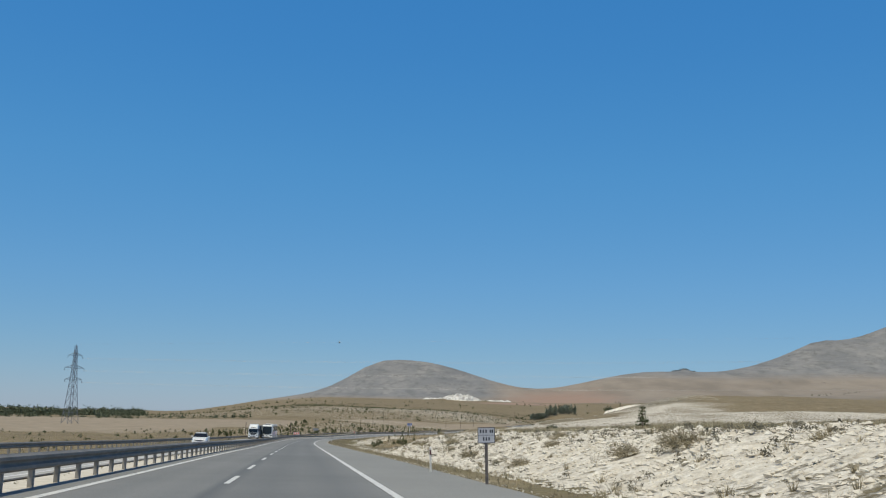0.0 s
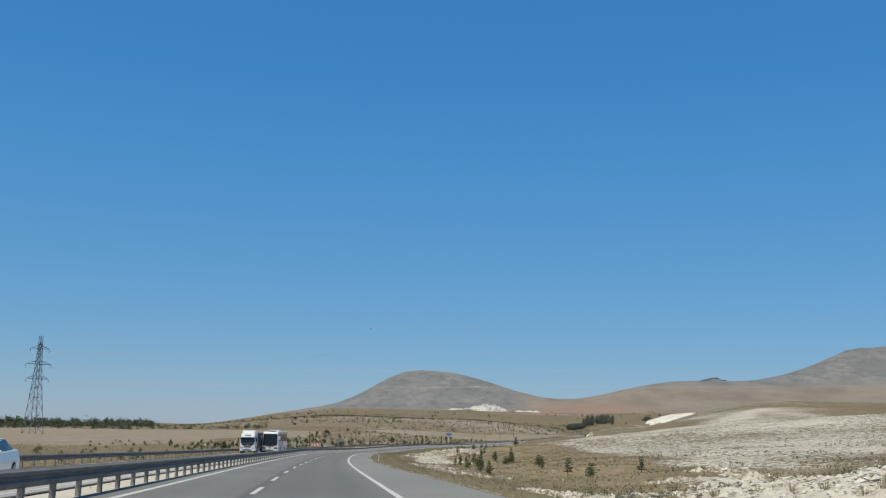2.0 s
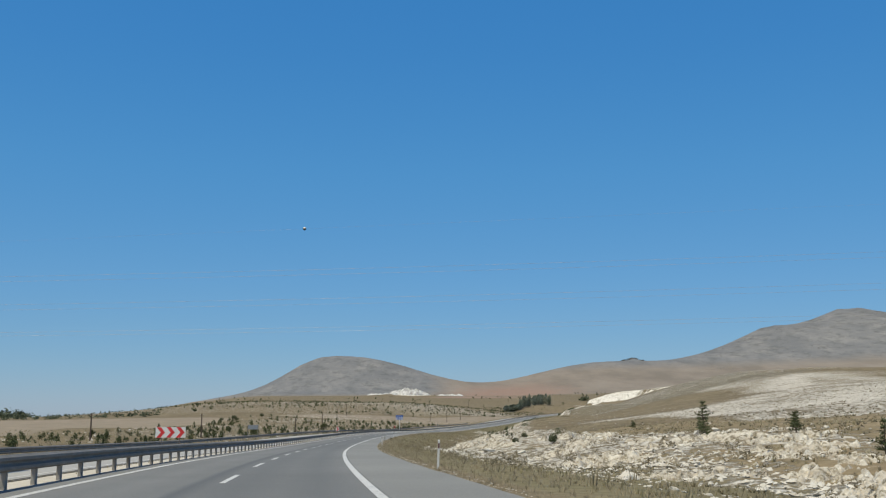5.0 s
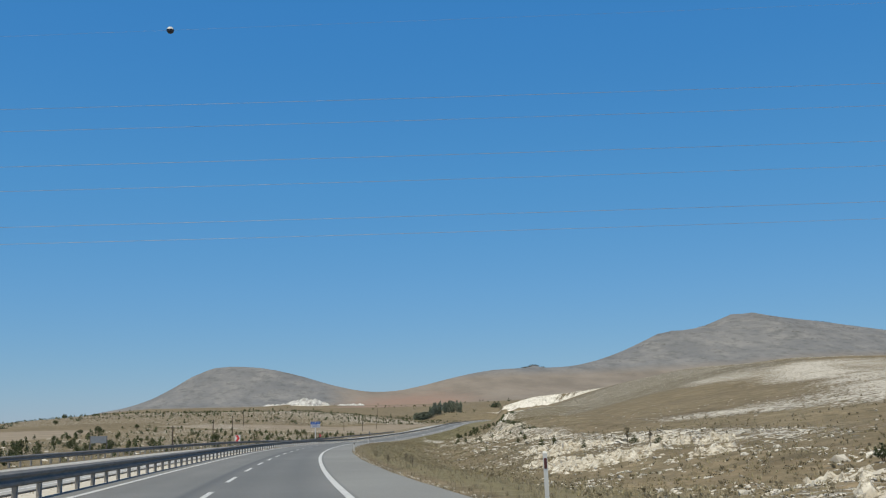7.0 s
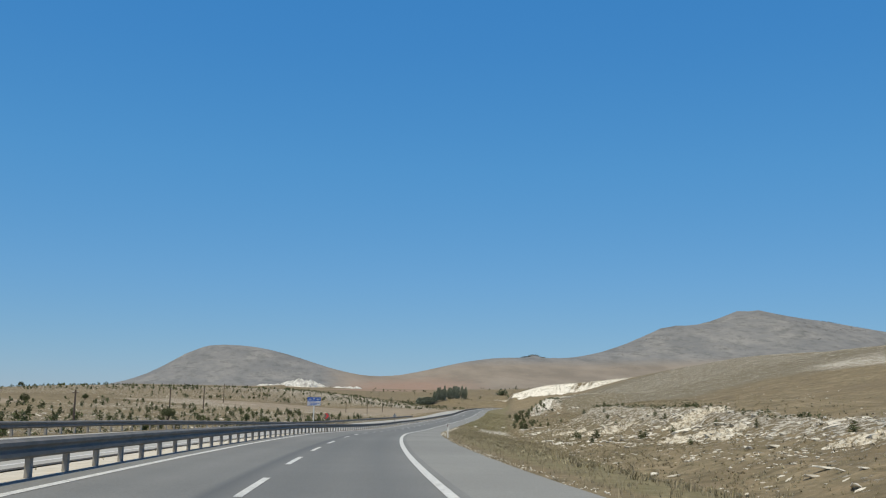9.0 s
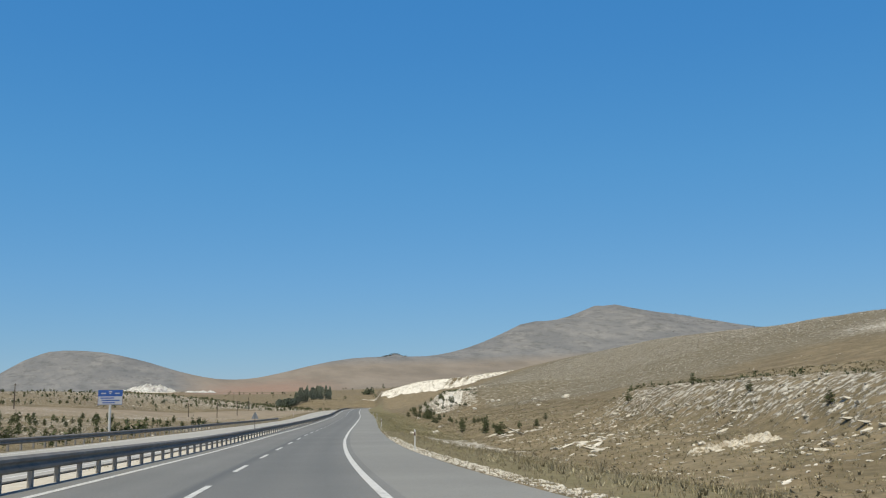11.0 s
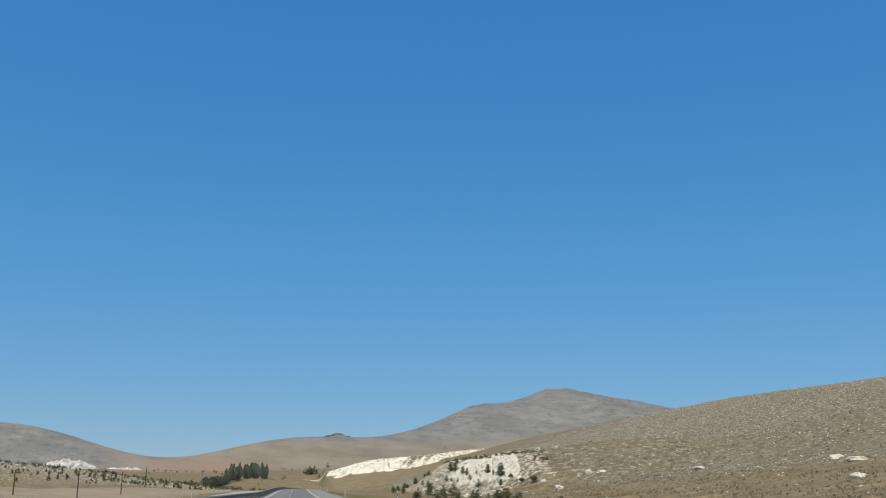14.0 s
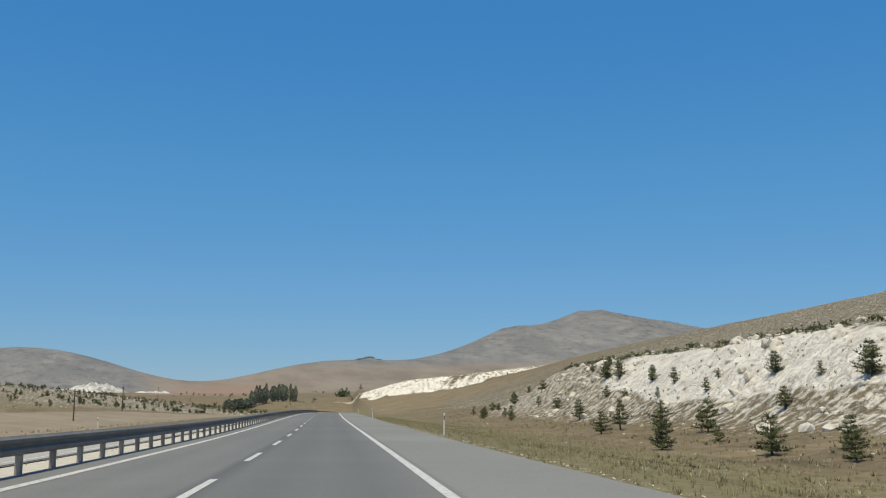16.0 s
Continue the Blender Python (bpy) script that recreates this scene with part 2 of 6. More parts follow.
def ground_mat():
    """Dry steppe: masks on the mesh say where chalk, sand, red soil, stubble and verge grass lie; noise breaks their edges."""
    m, nt, b = mat("steppe_ground")
    v = coords(nt)

    def mask(name, rag, scale, gain=3.0, detail=5.0):
        a = nt.nodes.new("ShaderNodeAttribute")
        a.attribute_name = name
        n = noisy(nt, v, scale, detail, 0.65)
        x = mth(nt, "ADD", a.outputs["Fac"], mth(nt, "MULTIPLY", mth(nt, "SUBTRACT", n, 0.5), rag))
        return mth(nt, "ADD", mth(nt, "MULTIPLY", mth(nt, "SUBTRACT", x, 0.5), gain), 0.5, True)

    big = noisy(nt, v, 0.012, 5)
    mid = noisy(nt, v, 0.16, 5)
    fine = noisy(nt, v, 2.6, 5, 0.7)
    dry = ramp(nt, mid, [(0.25, (0.168, 0.134, 0.082)), (0.5, (0.232, 0.187, 0.120)), (0.78, (0.298, 0.247, 0.166))])
    grey = ramp(nt, mid, [(0.3, (0.162, 0.127, 0.082)), (0.7, (0.255, 0.206, 0.136))])
    c = mixc(nt, ramp(nt, big, [(0.38, (0, 0, 0)), (0.62, (1, 1, 1))]), dry, grey)
    # tufts: darker clumps of scrub
    vor = nd(nt, "ShaderNodeTexVoronoi", Scale=0.75, Randomness=1.0)
    nt.links.new(v, vor.inputs["Vector"])
    tuft = mth(nt, "LESS_THAN", vor.outputs["Distance"], 0.30)
    tuft = mth(nt, "MULTIPLY", tuft, mth(nt, "GREATER_THAN", mid, 0.45))
    c = mixc(nt, mth(nt, "MULTIPLY", tuft, 0.45), c, (0.12, 0.10, 0.065))
    c = mixc(nt, 0.45, c, ramp(nt, fine, [(0.3, (0.5, 0.5, 0.5)), (0.7, (1.25, 1.25, 1.25))]), "MULTIPLY")
    # grass growing in clumps and bare soil between them
    clump = noisy(nt, v, 0.62, 7, 0.74)
    lean = ramp(nt, clump, [(0.34, (0.55, 0.58, 0.54)), (0.46, (0.86, 0.87, 0.82)), (0.56, (1.06, 1.04, 1.0)), (0.68, (1.34, 1.30, 1.25))])
    c = mixc(nt, 0.8, c, lean, "MULTIPLY")
    squash = nt.nodes.new("ShaderNodeVectorMath")
    squash.operation = "MULTIPLY"
    squash.inputs[1].default_value = (1.0, 0.30, 2.2)
    nt.links.new(v, squash.inputs[0])
    hv = squash.outputs[0]
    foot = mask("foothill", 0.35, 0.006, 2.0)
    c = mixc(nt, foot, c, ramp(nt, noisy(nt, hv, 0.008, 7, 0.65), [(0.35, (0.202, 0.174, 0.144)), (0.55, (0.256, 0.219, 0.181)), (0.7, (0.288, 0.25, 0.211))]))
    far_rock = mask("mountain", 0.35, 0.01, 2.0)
    # bluish grey imitates distance haze, painted into the rock's base colour
    hazed_mcol = ramp(nt, noisy(nt, hv, 0.011, 9, 0.72), [(0.36, (0.170, 0.173, 0.178)), (0.5, (0.203, 0.202, 0.202)), (0.64, (0.252, 0.245, 0.237))])
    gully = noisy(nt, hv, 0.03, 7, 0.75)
    hazed_mcol = mixc(nt, ramp(nt, gully, [(0.50, (0, 0, 0)), (0.62, (0.6, 0.6, 0.6))]), hazed_mcol, (0.115, 0.118, 0.114))
    c = mixc(nt, far_rock, c, hazed_mcol)
    red = mask("redsoil", 0.5, 0.02, 2.5)
    c = mixc(nt, red, c, ramp(nt, mid, [(0.3, (0.26, 0.178, 0.138)), (0.7, (0.315, 0.225, 0.178))]))
    stub = mask("stubble", 0.3, 0.03, 4.0)
    c = mixc(nt, stub, c, ramp(nt, mid, [(0.3, (0.238, 0.195, 0.143)), (0.7, (0.325, 0.270, 0.204))]))
    stony = mask("stony", 0.9, 0.05, 2.5)
    lie = nt.nodes.new("ShaderNodeVectorMath")
    lie.operation = "MULTIPLY"
    lie.inputs[1].default_value = (0.75, 0.85, 1.7)
    nt.links.new(v, lie.inputs[0])
    strewn = noisy(nt, lie.outputs[0], 1.7, 6, 0.74)
    scol = ramp(nt, strewn, [(0.37, (0.07, 0.064, 0.045)), (0.46, (0.15, 0.132, 0.093)), (0.55, (0.205, 0.182, 0.135)), (0.60, (0.37, 0.342, 0.285)), (0.70, (0.54, 0.51, 0.45))])
    c = mixc(nt, mth(nt, "MULTIPLY", stony, 0.72), c, scol)
    straw = mask("straw", 1.1, 0.16, 2.0)
    c = mixc(nt, mth(nt, "MULTIPLY", straw, 0.85), c, mixc(nt, 0.7, ramp(nt, fine, [(0.3, (0.24, 0.186, 0.112)), (0.7, (0.355, 0.280, 0.178))]), lean, "MULTIPLY"))
    green = mask("verge", 0.9, 0.5, 2.0)
    c = mixc(nt, mth(nt, "MULTIPLY", green, 0.85), c, ramp(nt, fine, [(0.3, (0.135, 0.12, 0.062)), (0.7, (0.25, 0.222, 0.128))]))
    sand = mask("sand", 0.2, 0.6, 4.0)
    c = mixc(nt, sand, c, ramp(nt, fine, [(0.3, (0.47, 0.43, 0.362)), (0.7, (0.64, 0.59, 0.51))]))
    chalk = mask("chalk", 2.2, 1.9, 4.0, 9.0)
    rock = noisy(nt, v, 2.8, 10, 0.78)
    ccol = ramp(nt, rock, [(0.32, (0.32, 0.27, 0.205)), (0.45, (0.52, 0.475, 0.40)), (0.56, (0.66, 0.615, 0.535)), (0.72, (0.82, 0.785, 0.71))])
    c = mixc(nt, chalk, c, ccol)
    white = mask("white", 1.0, 0.12, 5.0, 9.0)
    wcol = ramp(nt, noisy(nt, v, 0.55, 7, 0.7), [(0.28, (0.46, 0.41, 0.34)), (0.42, (0.68, 0.63, 0.55)), (0.60, (0.86, 0.815, 0.73))])
    c = mixc(nt, white, c, wcol)
    nt.links.new(c, b.inputs["Base Color"])
    b.inputs["Roughness"].default_value = 0.95
    b.inputs["Specular IOR Level"].default_value = 0.15
    lump = noisy(nt, v, 1.9, 5, 0.65)
    h = mth(nt, "ADD", mth(nt, "MULTIPLY", lump, mth(nt, "ADD", mth(nt, "MULTIPLY", chalk, 1.0), 0.25)), mth(nt, "MULTIPLY", fine, 0.35))
    bump(nt, b, h, 0.75, 0.24)
    return m


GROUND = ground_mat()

# ---------------- the road line: a gently bending, dipping reference ----------------
HEADING = 0.17907
BEND_STEP = 37.08
BENDS = [0.055, 0.034, -0.129, 0.151, -0.47, -0.846, -1.215, -0.902, -1.019, -0.936, -1.314, -1.199, -1.134, -0.758, -0.423, -0.081, 0.029, 0.111, 0.275, -0.072, -0.183, -0.045, -0.053, -0.071, -0.078, -0.083, -0.088]
RISE_STEP = 18.54
RISES = [0.002, -0.401, -0.818, -1.217, -1.62, -2.059, -2.482, -2.872, -3.267, -3.654, -3.995, -4.298, -4.553, -4.875, -5.244, -5.604, -5.926, -6.161, -6.332, -6.47, -6.587, -6.7, -6.818, -6.945, -7.168, -7.389, -7.539, -7.557, -7.488, -7.423, -7.301, -7.154, -6.988, -6.797, -6.592, -6.419, -6.224, -5.971, -5.693, -5.405, -5.117, -4.841, -4.586, -4.36, -4.153, -3.966, -3.792, -3.631, -3.48, -3.338, -3.201, -3.07, -2.942]
STEP = 2.0
_s = np.arange(-400.0, 5600.0, STEP)
_n = np.arange(len(BENDS)) * BEND_STEP
_k = np.where((_s > 0) & (_s < _n[-1]), np.interp(_s, _n, BENDS), 0.0) / 1000
_i0 = int(400 / STEP)
_th = np.concatenate([[0], np.cumsum((_k[1:] + _k[:-1]) / 2 * STEP)])
_th += HEADING - _th[_i0]
_x = np.concatenate([[0], np.cumsum(-np.sin((_th[1:] + _th[:-1]) / 2) * STEP)])
_y = np.concatenate([[0], np.cumsum(np.cos((_th[1:] + _th[:-1]) / 2) * STEP)])
_x -= _x[_i0]
_y -= _y[_i0]
_knots = np.concatenate([[-400], np.arange(len(RISES)) * RISE_STEP, [1400, 2000, 5600]])
_rise = np.concatenate([[RISES[0] + 9.0], RISES, [0.5, 3.0, 5.0]])


def smooth(v, a, b):
    t = np.clip((v - a) / (b - a), 0, 1)
    return t * t * (3 - 2 * t)


_z = np.interp(_s, _knots, _rise)
_w = np.ones(7) / 7
_z = np.convolve(np.pad(_z, 3, mode="edge"), _w, "valid")


def road_z(s):
    return np.interp(s, _s, _z)


def at(s, d):
    """Plan position of a point s metres along the road and d metres right of the reference line."""
    a = np.interp(s, _s, _th)
    return np.interp(s, _s, _x) + d * np.cos(a), np.interp(s, _s, _y) + d * np.sin(a)


def plan(x, y):
    """Metres along the road and to its right, of a place on the map."""
    s = float(y)
    for _ in range(6):
        a = float(np.interp(s, _s, _th))
        ex, ey = x - float(np.interp(s, _s, _x)), y - float(np.interp(s, _s, _y))
        s += -math.sin(a) * ex + math.cos(a) * ey
    return s, math.cos(a) * ex + math.sin(a) * ey


def heading(s):
    return float(np.interp(s, _s, _th))


# value noise on a lattice
_lat = np.random.RandomState(5).rand(256, 256)


def vnoise(x, y):
    xi, yi = np.floor(x).astype(int), np.floor(y).astype(int)
    u, v = x - xi, y - yi
    u, v = u * u * (3 - 2 * u), v * v * (3 - 2 * v)
    g = lambda i, j: _lat[(xi + i) % 256, (yi + j) % 256]  # noqa: E731
    return (g(0, 0) * (1 - u) + g(1, 0) * u) * (1 - v) + (g(0, 1) * (1 - u) + g(1, 1) * u) * v


def fbm(x, y, octaves=4):
    out, amp, tot = 0, 1.0, 0
    for k in range(octaves):
        out = out + amp * vnoise(x * 2**k + 17.3 * k, y * 2**k - 9.1 * k)
        tot, amp = tot + amp, amp * 0.5
    return out / tot - 0.5


def bell(x, y, cx, cy, wl, wr, wy, power=2.0):
    dx = x - cx
    w = np.where(dx < 0, wl, wr)
    return np.exp(-((np.abs(dx) / w) ** power) - (np.abs(y - cy) / wy) ** 2)


def far_z(x, y):
    """The open country: plain, rising dotted slope, cone hill, ridge and big mountain."""
    side = smooth(x / np.maximum(y, 200.0), -0.33, -0.15)
    base = np.interp(y, [0, 500, 760, 1000, 1400, 2000, 2400, 3200, 4000, 5600], [-6, -6, 0, 9, 14, 27, 40, 42, 81, 85])
    low = -6.5 - 0.001 * np.maximum(0, y - 600)
    z = low + (base - low) * side
    z = z + 147.1 * bell(x, y, -360.8, 4150, 217.1, 418, 520, 2.46)
    z = z + 75.5 * bell(x, y, 629.3, 4200, 359.8, 297.6, 600) + 11 * bell(x, y, 817.2, 4180, 25.6, 17.4, 80)
    z = z + 240.2 * bell(x, y, 1659.7, 4120, 264.6, 1496.8, 700, 1.28)
    z = z + 122.4 * bell(x, y, 1366.6, 4250, 475.3, 199.7, 500, 1.24)
    z = z + 78.8 * smooth(x, 100, 1500) * smooth(y, 700, 3000)
    # quarry floor
    z = z + 4 * bell(x, y, -69, 2398, 62, 60, 40, 2.6)
    rough = smooth(y, 1500, 3500)
    z = z + rough * 13 * fbm(x / 330, y / 330, 6) + 2.5 * fbm(x / 90, y / 90, 4) * smooth(y, 500, 1200)
    return z


def field_edge(s):
    """Distance from the road at which the stubble field beyond the other carriageway begins."""
    return np.interp(s, [380, 700], [58, 122])


def near_field(s, d):
    """Whether a spot lies in the small stubble field close behind the outer rail."""
    return (s > 640) & (s < 985 + 3 * d) & (d < -17)


def pave_edge(s):
    """Right-hand edge of the paved shoulder."""
    return np.interp(s, [0, 60, 115, 190, 225, 380, 415, 520, 585], [4.3, 4.3, 4.1, 3.3, 3.65, 3.5, 3.75, 4.1, 4.25])


def outer_drop(s):
    """Height of the far edge of the other carriageway over this one."""
    return np.interp(s, [0, 160, 230, 300, 450, 560, 640, 760], [-0.35, -0.17, -0.24, -0.12, 0.07, -0.10, -0.50, -0.52])


def bank(s):
    """Height of the cut bank close to the road on the right-hand side."""
    return np.interp(s, [-400, 10, 60, 104, 117, 130, 225, 245, 290, 315, 5600], [1.3, 1.35, 1.25, 1.35, 0.8, 0.15, 0.15, 0.75, 0.7, 0.0, 0.0])


def near_z(s, d):
    """Height over the road surface beside it, both sides."""
    # right: verge, ditch, hillside with its brow
    ditch = np.interp(s, [-400, 90, 130, 230, 300, 360, 395, 440, 520, 600, 650, 5600], [0, 0, 0.35, 0.2, 0.4, 1.3, 1.7, 0.9, 0.8, 0.9, 0.5, 0.4])
    brow = np.interp(s, [-400, 60, 130, 200, 270, 350, 430, 520, 600, 650, 700, 750, 800, 900, 1300, 1700, 5600], [5, 4.2, 5.5, 7.2, 9.5, 11.5, 12.2, 14.0, 20.6, 22.9, 23.4, 24.8, 26.3, 26.8, 26.4, 20, 20])
    start = np.interp(s, [-400, 80, 180, 360, 395, 450, 560, 700, 5600], [14, 15, 14, 15, 19, 18, 15, 16, 16])
    v = np.clip((d - start) / 118.0, 0, 1)
    right = brow * np.sin(np.pi / 2 * v) ** np.interp(s, [540, 610, 850, 950], [1.25, 1.6, 1.6, 1.25])
    right = right - ditch * np.exp(-(((d - 0.62 * start - 1.5) / 4.5) ** 2)) * smooth(d, 4.5, 8)
    foot = np.interp(s, [-400, 80, 100, 120, 225, 5600], [5.2, 5.8, 6.0, 7.5, 8.5, 8.5])
    right = right + bank(s) * smooth(d, foot, foot + 5.5)
    # rock band and chalk outcrop standing proud of the slope
    band = np.interp(s, [385, 400, 428, 445, 500, 520, 540], [0, 0.8, 0.9, 1.8, 2.5, 2.2, 0])
    right = right + band * smooth(d, 20, 25.5) * (1 - smooth(d, 30, 48))
    out = smooth(s, 655, 675) * (1 - smooth(s, 735, 778))
    right = right + out * 4.4 * smooth(d, 18.5, 26.5) * (1 - smooth(d, 34, 60))
    right = right + (1 - smooth(s, 104, 122)) * 0.45 * smooth(d, 11, 18)
    # far white bluff across the hillside, foot and crest, with the slope that leads up to it
    foot_z = np.interp(d, [6, 10, 13, 20, 32, 56, 80, 100, 124, 200], [6.5, 7.5, 8, 8.5, 11, 12.5, 16, 23.3, 27, 34])
    crest_z = np.interp(d, [6, 10, 13, 20, 32, 44, 56, 80, 100, 124, 200], [8.8, 11.6, 13.6, 15.8, 19.2, 21.8, 23.0, 24.6, 26.9, 29, 34])
    bluff = 1330 - 0.9 * d
    right = right + smooth(s, 960, bluff) * (foot_z * smooth(d, 4.6, 13) - right)
    right = right + smooth(s, bluff, bluff + 16) * (crest_z - foot_z) * smooth(d, 4.6, 16)
    right = right + smooth(s, 1295, 1400) * 8 * (1 - smooth(d, 5, 18)) + smooth(s, 1450, 1560) * 7 * (1 - smooth(d, 10, 40))
    # left: median falling to the other carriageway, then the plain
    outer = outer_drop(s)
    left = np.interp(-d, [0, 5.0, 6.6], [0, 0, -0.10]) + np.clip((-d - 6.6) / 7.8, 0, 1) * (outer + 0.10)
    left = left + smooth(-d, 14.6, 20) * (-0.75 - outer) + smooth(-d, 21, 60) * 0.5
    left = left + smooth(-d, 24, 130) * np.interp(s, [-400, 0, 200, 420, 560, 700, 850, 1000, 1140, 1290, 1480, 5600], [-3, -2.5, -0.5, 2.5, 2.5, 5.0, 9.2, 10.0, 8.0, 2.0, 3.0, 13])
    left = left - 2.3 * smooth(s, 690, 725) * (1 - smooth(s, 770, 850)) * smooth(-d, 20, 32) * (1 - smooth(-d, 55, 95))
    left = left + smooth(s, 1450, 1560) * 7 * (1 - smooth(-d, 20, 60))
    left = left + smooth(s, 1295, 1400) * 8 * (1 - smooth(-d, 40, 110))
    return np.where(d > 0, right, left)


def ground_z(s, d, x=None, y=None):
    if x is None:
        x, y = at(s, d)
    far = far_z(x, y)
    near = road_z(s) + near_z(s, d)
    k = np.where(d > 0, 1 - smooth(d, 170, 620), 1 - smooth(-d, 60, 420))
    k = k * (1 - smooth(s, 1250, 2000) * smooth(np.abs(d), 14, 60)) * (1 - smooth(s, 1750, 2300))
    z = far + (near - far) * k
    # roughness of the ground off the pavement
    off = np.where(d > 0, smooth(d, 5.0, 9.0), smooth(-d, 18.0, 26.0))
    chalky = np.maximum(chalk_mask(s, d), np.where(s < 780, white_mask(s, d, x, y), 0))
    z = z + off * k * (0.5 * fbm(x / 9, y / 9, 4) + 0.16 * fbm(x / 1.6, y / 1.6, 3))
    z = z + off * k * chalky * (0.40 * np.abs(fbm(x / 3.1, y / 3.1, 4)) * 2 - 0.1 + 0.45 * fbm(x / 1.1, y / 1.1, 3))
    under = np.where(d > 0, 1 - smooth(d, pave_edge(s) - 0.1, pave_edge(s) + 0.1), np.where(d > -5.03, 1.0, smooth(-d, 6.55, 6.7) * (1 - smooth(-d, 14.1, 14.3))))
    return z - 0.10 * under * (s < 1295)


def chalk_mask(s, d):
    s0, d0 = s, d
    s, d = s0 + 14 * fbm(s0 / 15, d0 / 11, 3), d0
    run = 15 * smooth(d, 9.5, 13.5) * (1 - smooth(d, 22, 27))
    a = (1 - smooth(s, 112 + run, 124 + run)) * smooth(d, 5.2 + smooth(s, 90, 120) * 2, 6.5 + smooth(s, 90, 120) * 2) * (1 - 0.8 * smooth(d, 15.2, 18))
    a = a * np.clip(0.80 + 0.7 * fbm(s0 / 9, d0 / 5, 3), 0.42, 1)
    q = smooth(s, 137, 141) * (1 - smooth(s, 166, 176)) * smooth(d, 5.6, 6.6) * (1 - smooth(d, 8.4, 9.8)) * 0.38
    rr = smooth(s, 174, 184) * (1 - smooth(s, 236, 246)) * smooth(d, 7.6 + 0.04 * np.maximum(0, s0 - 195), 8.8 + 0.04 * np.maximum(0, s0 - 195)) * (1 - smooth(d, 11.4, 13.6)) * 0.5
    b = smooth(s, 225, 245) * (1 - smooth(s, 300, 322)) * smooth(d, 6.6, 8.4) * (1 - smooth(d, 17, 22)) * 0.52
    c = smooth(s, 322, 338) * (1 - smooth(s, 515, 535)) * smooth(d, 13.5 - 3 * (1 - smooth(s, 360, 385)), 19 - 5 * (1 - smooth(s, 360, 385))) * (1 - smooth(d, 25.5, 29)) * (0.24 + 0.08 * (1 - smooth(s, 355, 380)) + 0.22 * smooth(d, 20.5, 23.5))
    s, d = s0 + 90 * fbm(s0 / 60, d0 / 45, 3), d0 + 22 * fbm(s0 / 45 + 7, d0 / 35, 3)
    low = np.interp(s, [125, 140, 160, 195, 228, 262, 300, 350], [22, 19, 19, 22, 24, 31, 34, 31])
    far_s = 378 + 45 * smooth(d, 50, 85)
    h = smooth(s, 122, 145) * (1 - smooth(s, far_s, far_s + 70)) * smooth(d, low, low + 5) * (1 - smooth(d, 112, 152)) * np.clip(0.58 + 0.5 * fbm(s0 / 19, d0 / 8, 4), 0.33, 0.74)
    h = np.maximum(h, smooth(d, 72, 88) * smooth(s, 395, 450) * (1 - smooth(s, 570, 610)) * (1 - smooth(d, 120, 152)) * np.clip(0.55 + 0.5 * fbm(s0 / 19, d0 / 8, 4), 0.3, 0.70))
    t = smooth(s, 620, 680) * smooth(d, 34, 48) * (1 - smooth(d, 120, 170)) * (1 - smooth(s, 800, 900)) * 0.33
    s, d = s0, d0
    o = smooth(s, 652, 668) * (1 - smooth(s, 755, 775)) * smooth(d, 15.5, 21) * (1 - smooth(d, 27, 29)) * 0.52
    p = smooth(s, 480, 500) * (1 - smooth(s, 512, 530)) * smooth(d, 6, 8) * (1 - smooth(d, 11, 13)) * 0.55
    lp = smooth(s, 340, 420) * (1 - smooth(s, 700, 760)) * smooth(-d, 22, 32) * (1 - smooth(-d, field_edge(s0) - 8, field_edge(s0))) * np.clip(0.30 + 0.5 * fbm(s0 / 20, d0 / 12, 3), 0.0, 0.46)
    lf = smooth(-d, 20, 40) * smooth(s - 3 * d, 965, 1000) * smooth(s, 640, 700) * (1 - smooth(s, 1000, 1150)) * (0.30 + 0.12 * smooth(s, 780, 880) * (1 - smooth(-d, 150, 260)))
    lb = smooth(s, 572, 582) * (1 - smooth(s, 600, 612)) * smooth(-d, 18.5, 20) * (1 - smooth(-d, 25, 29)) * 0.5
    return np.maximum.reduce([a, b, c, h, o, t, p, q, rr, lf, lb, lp])


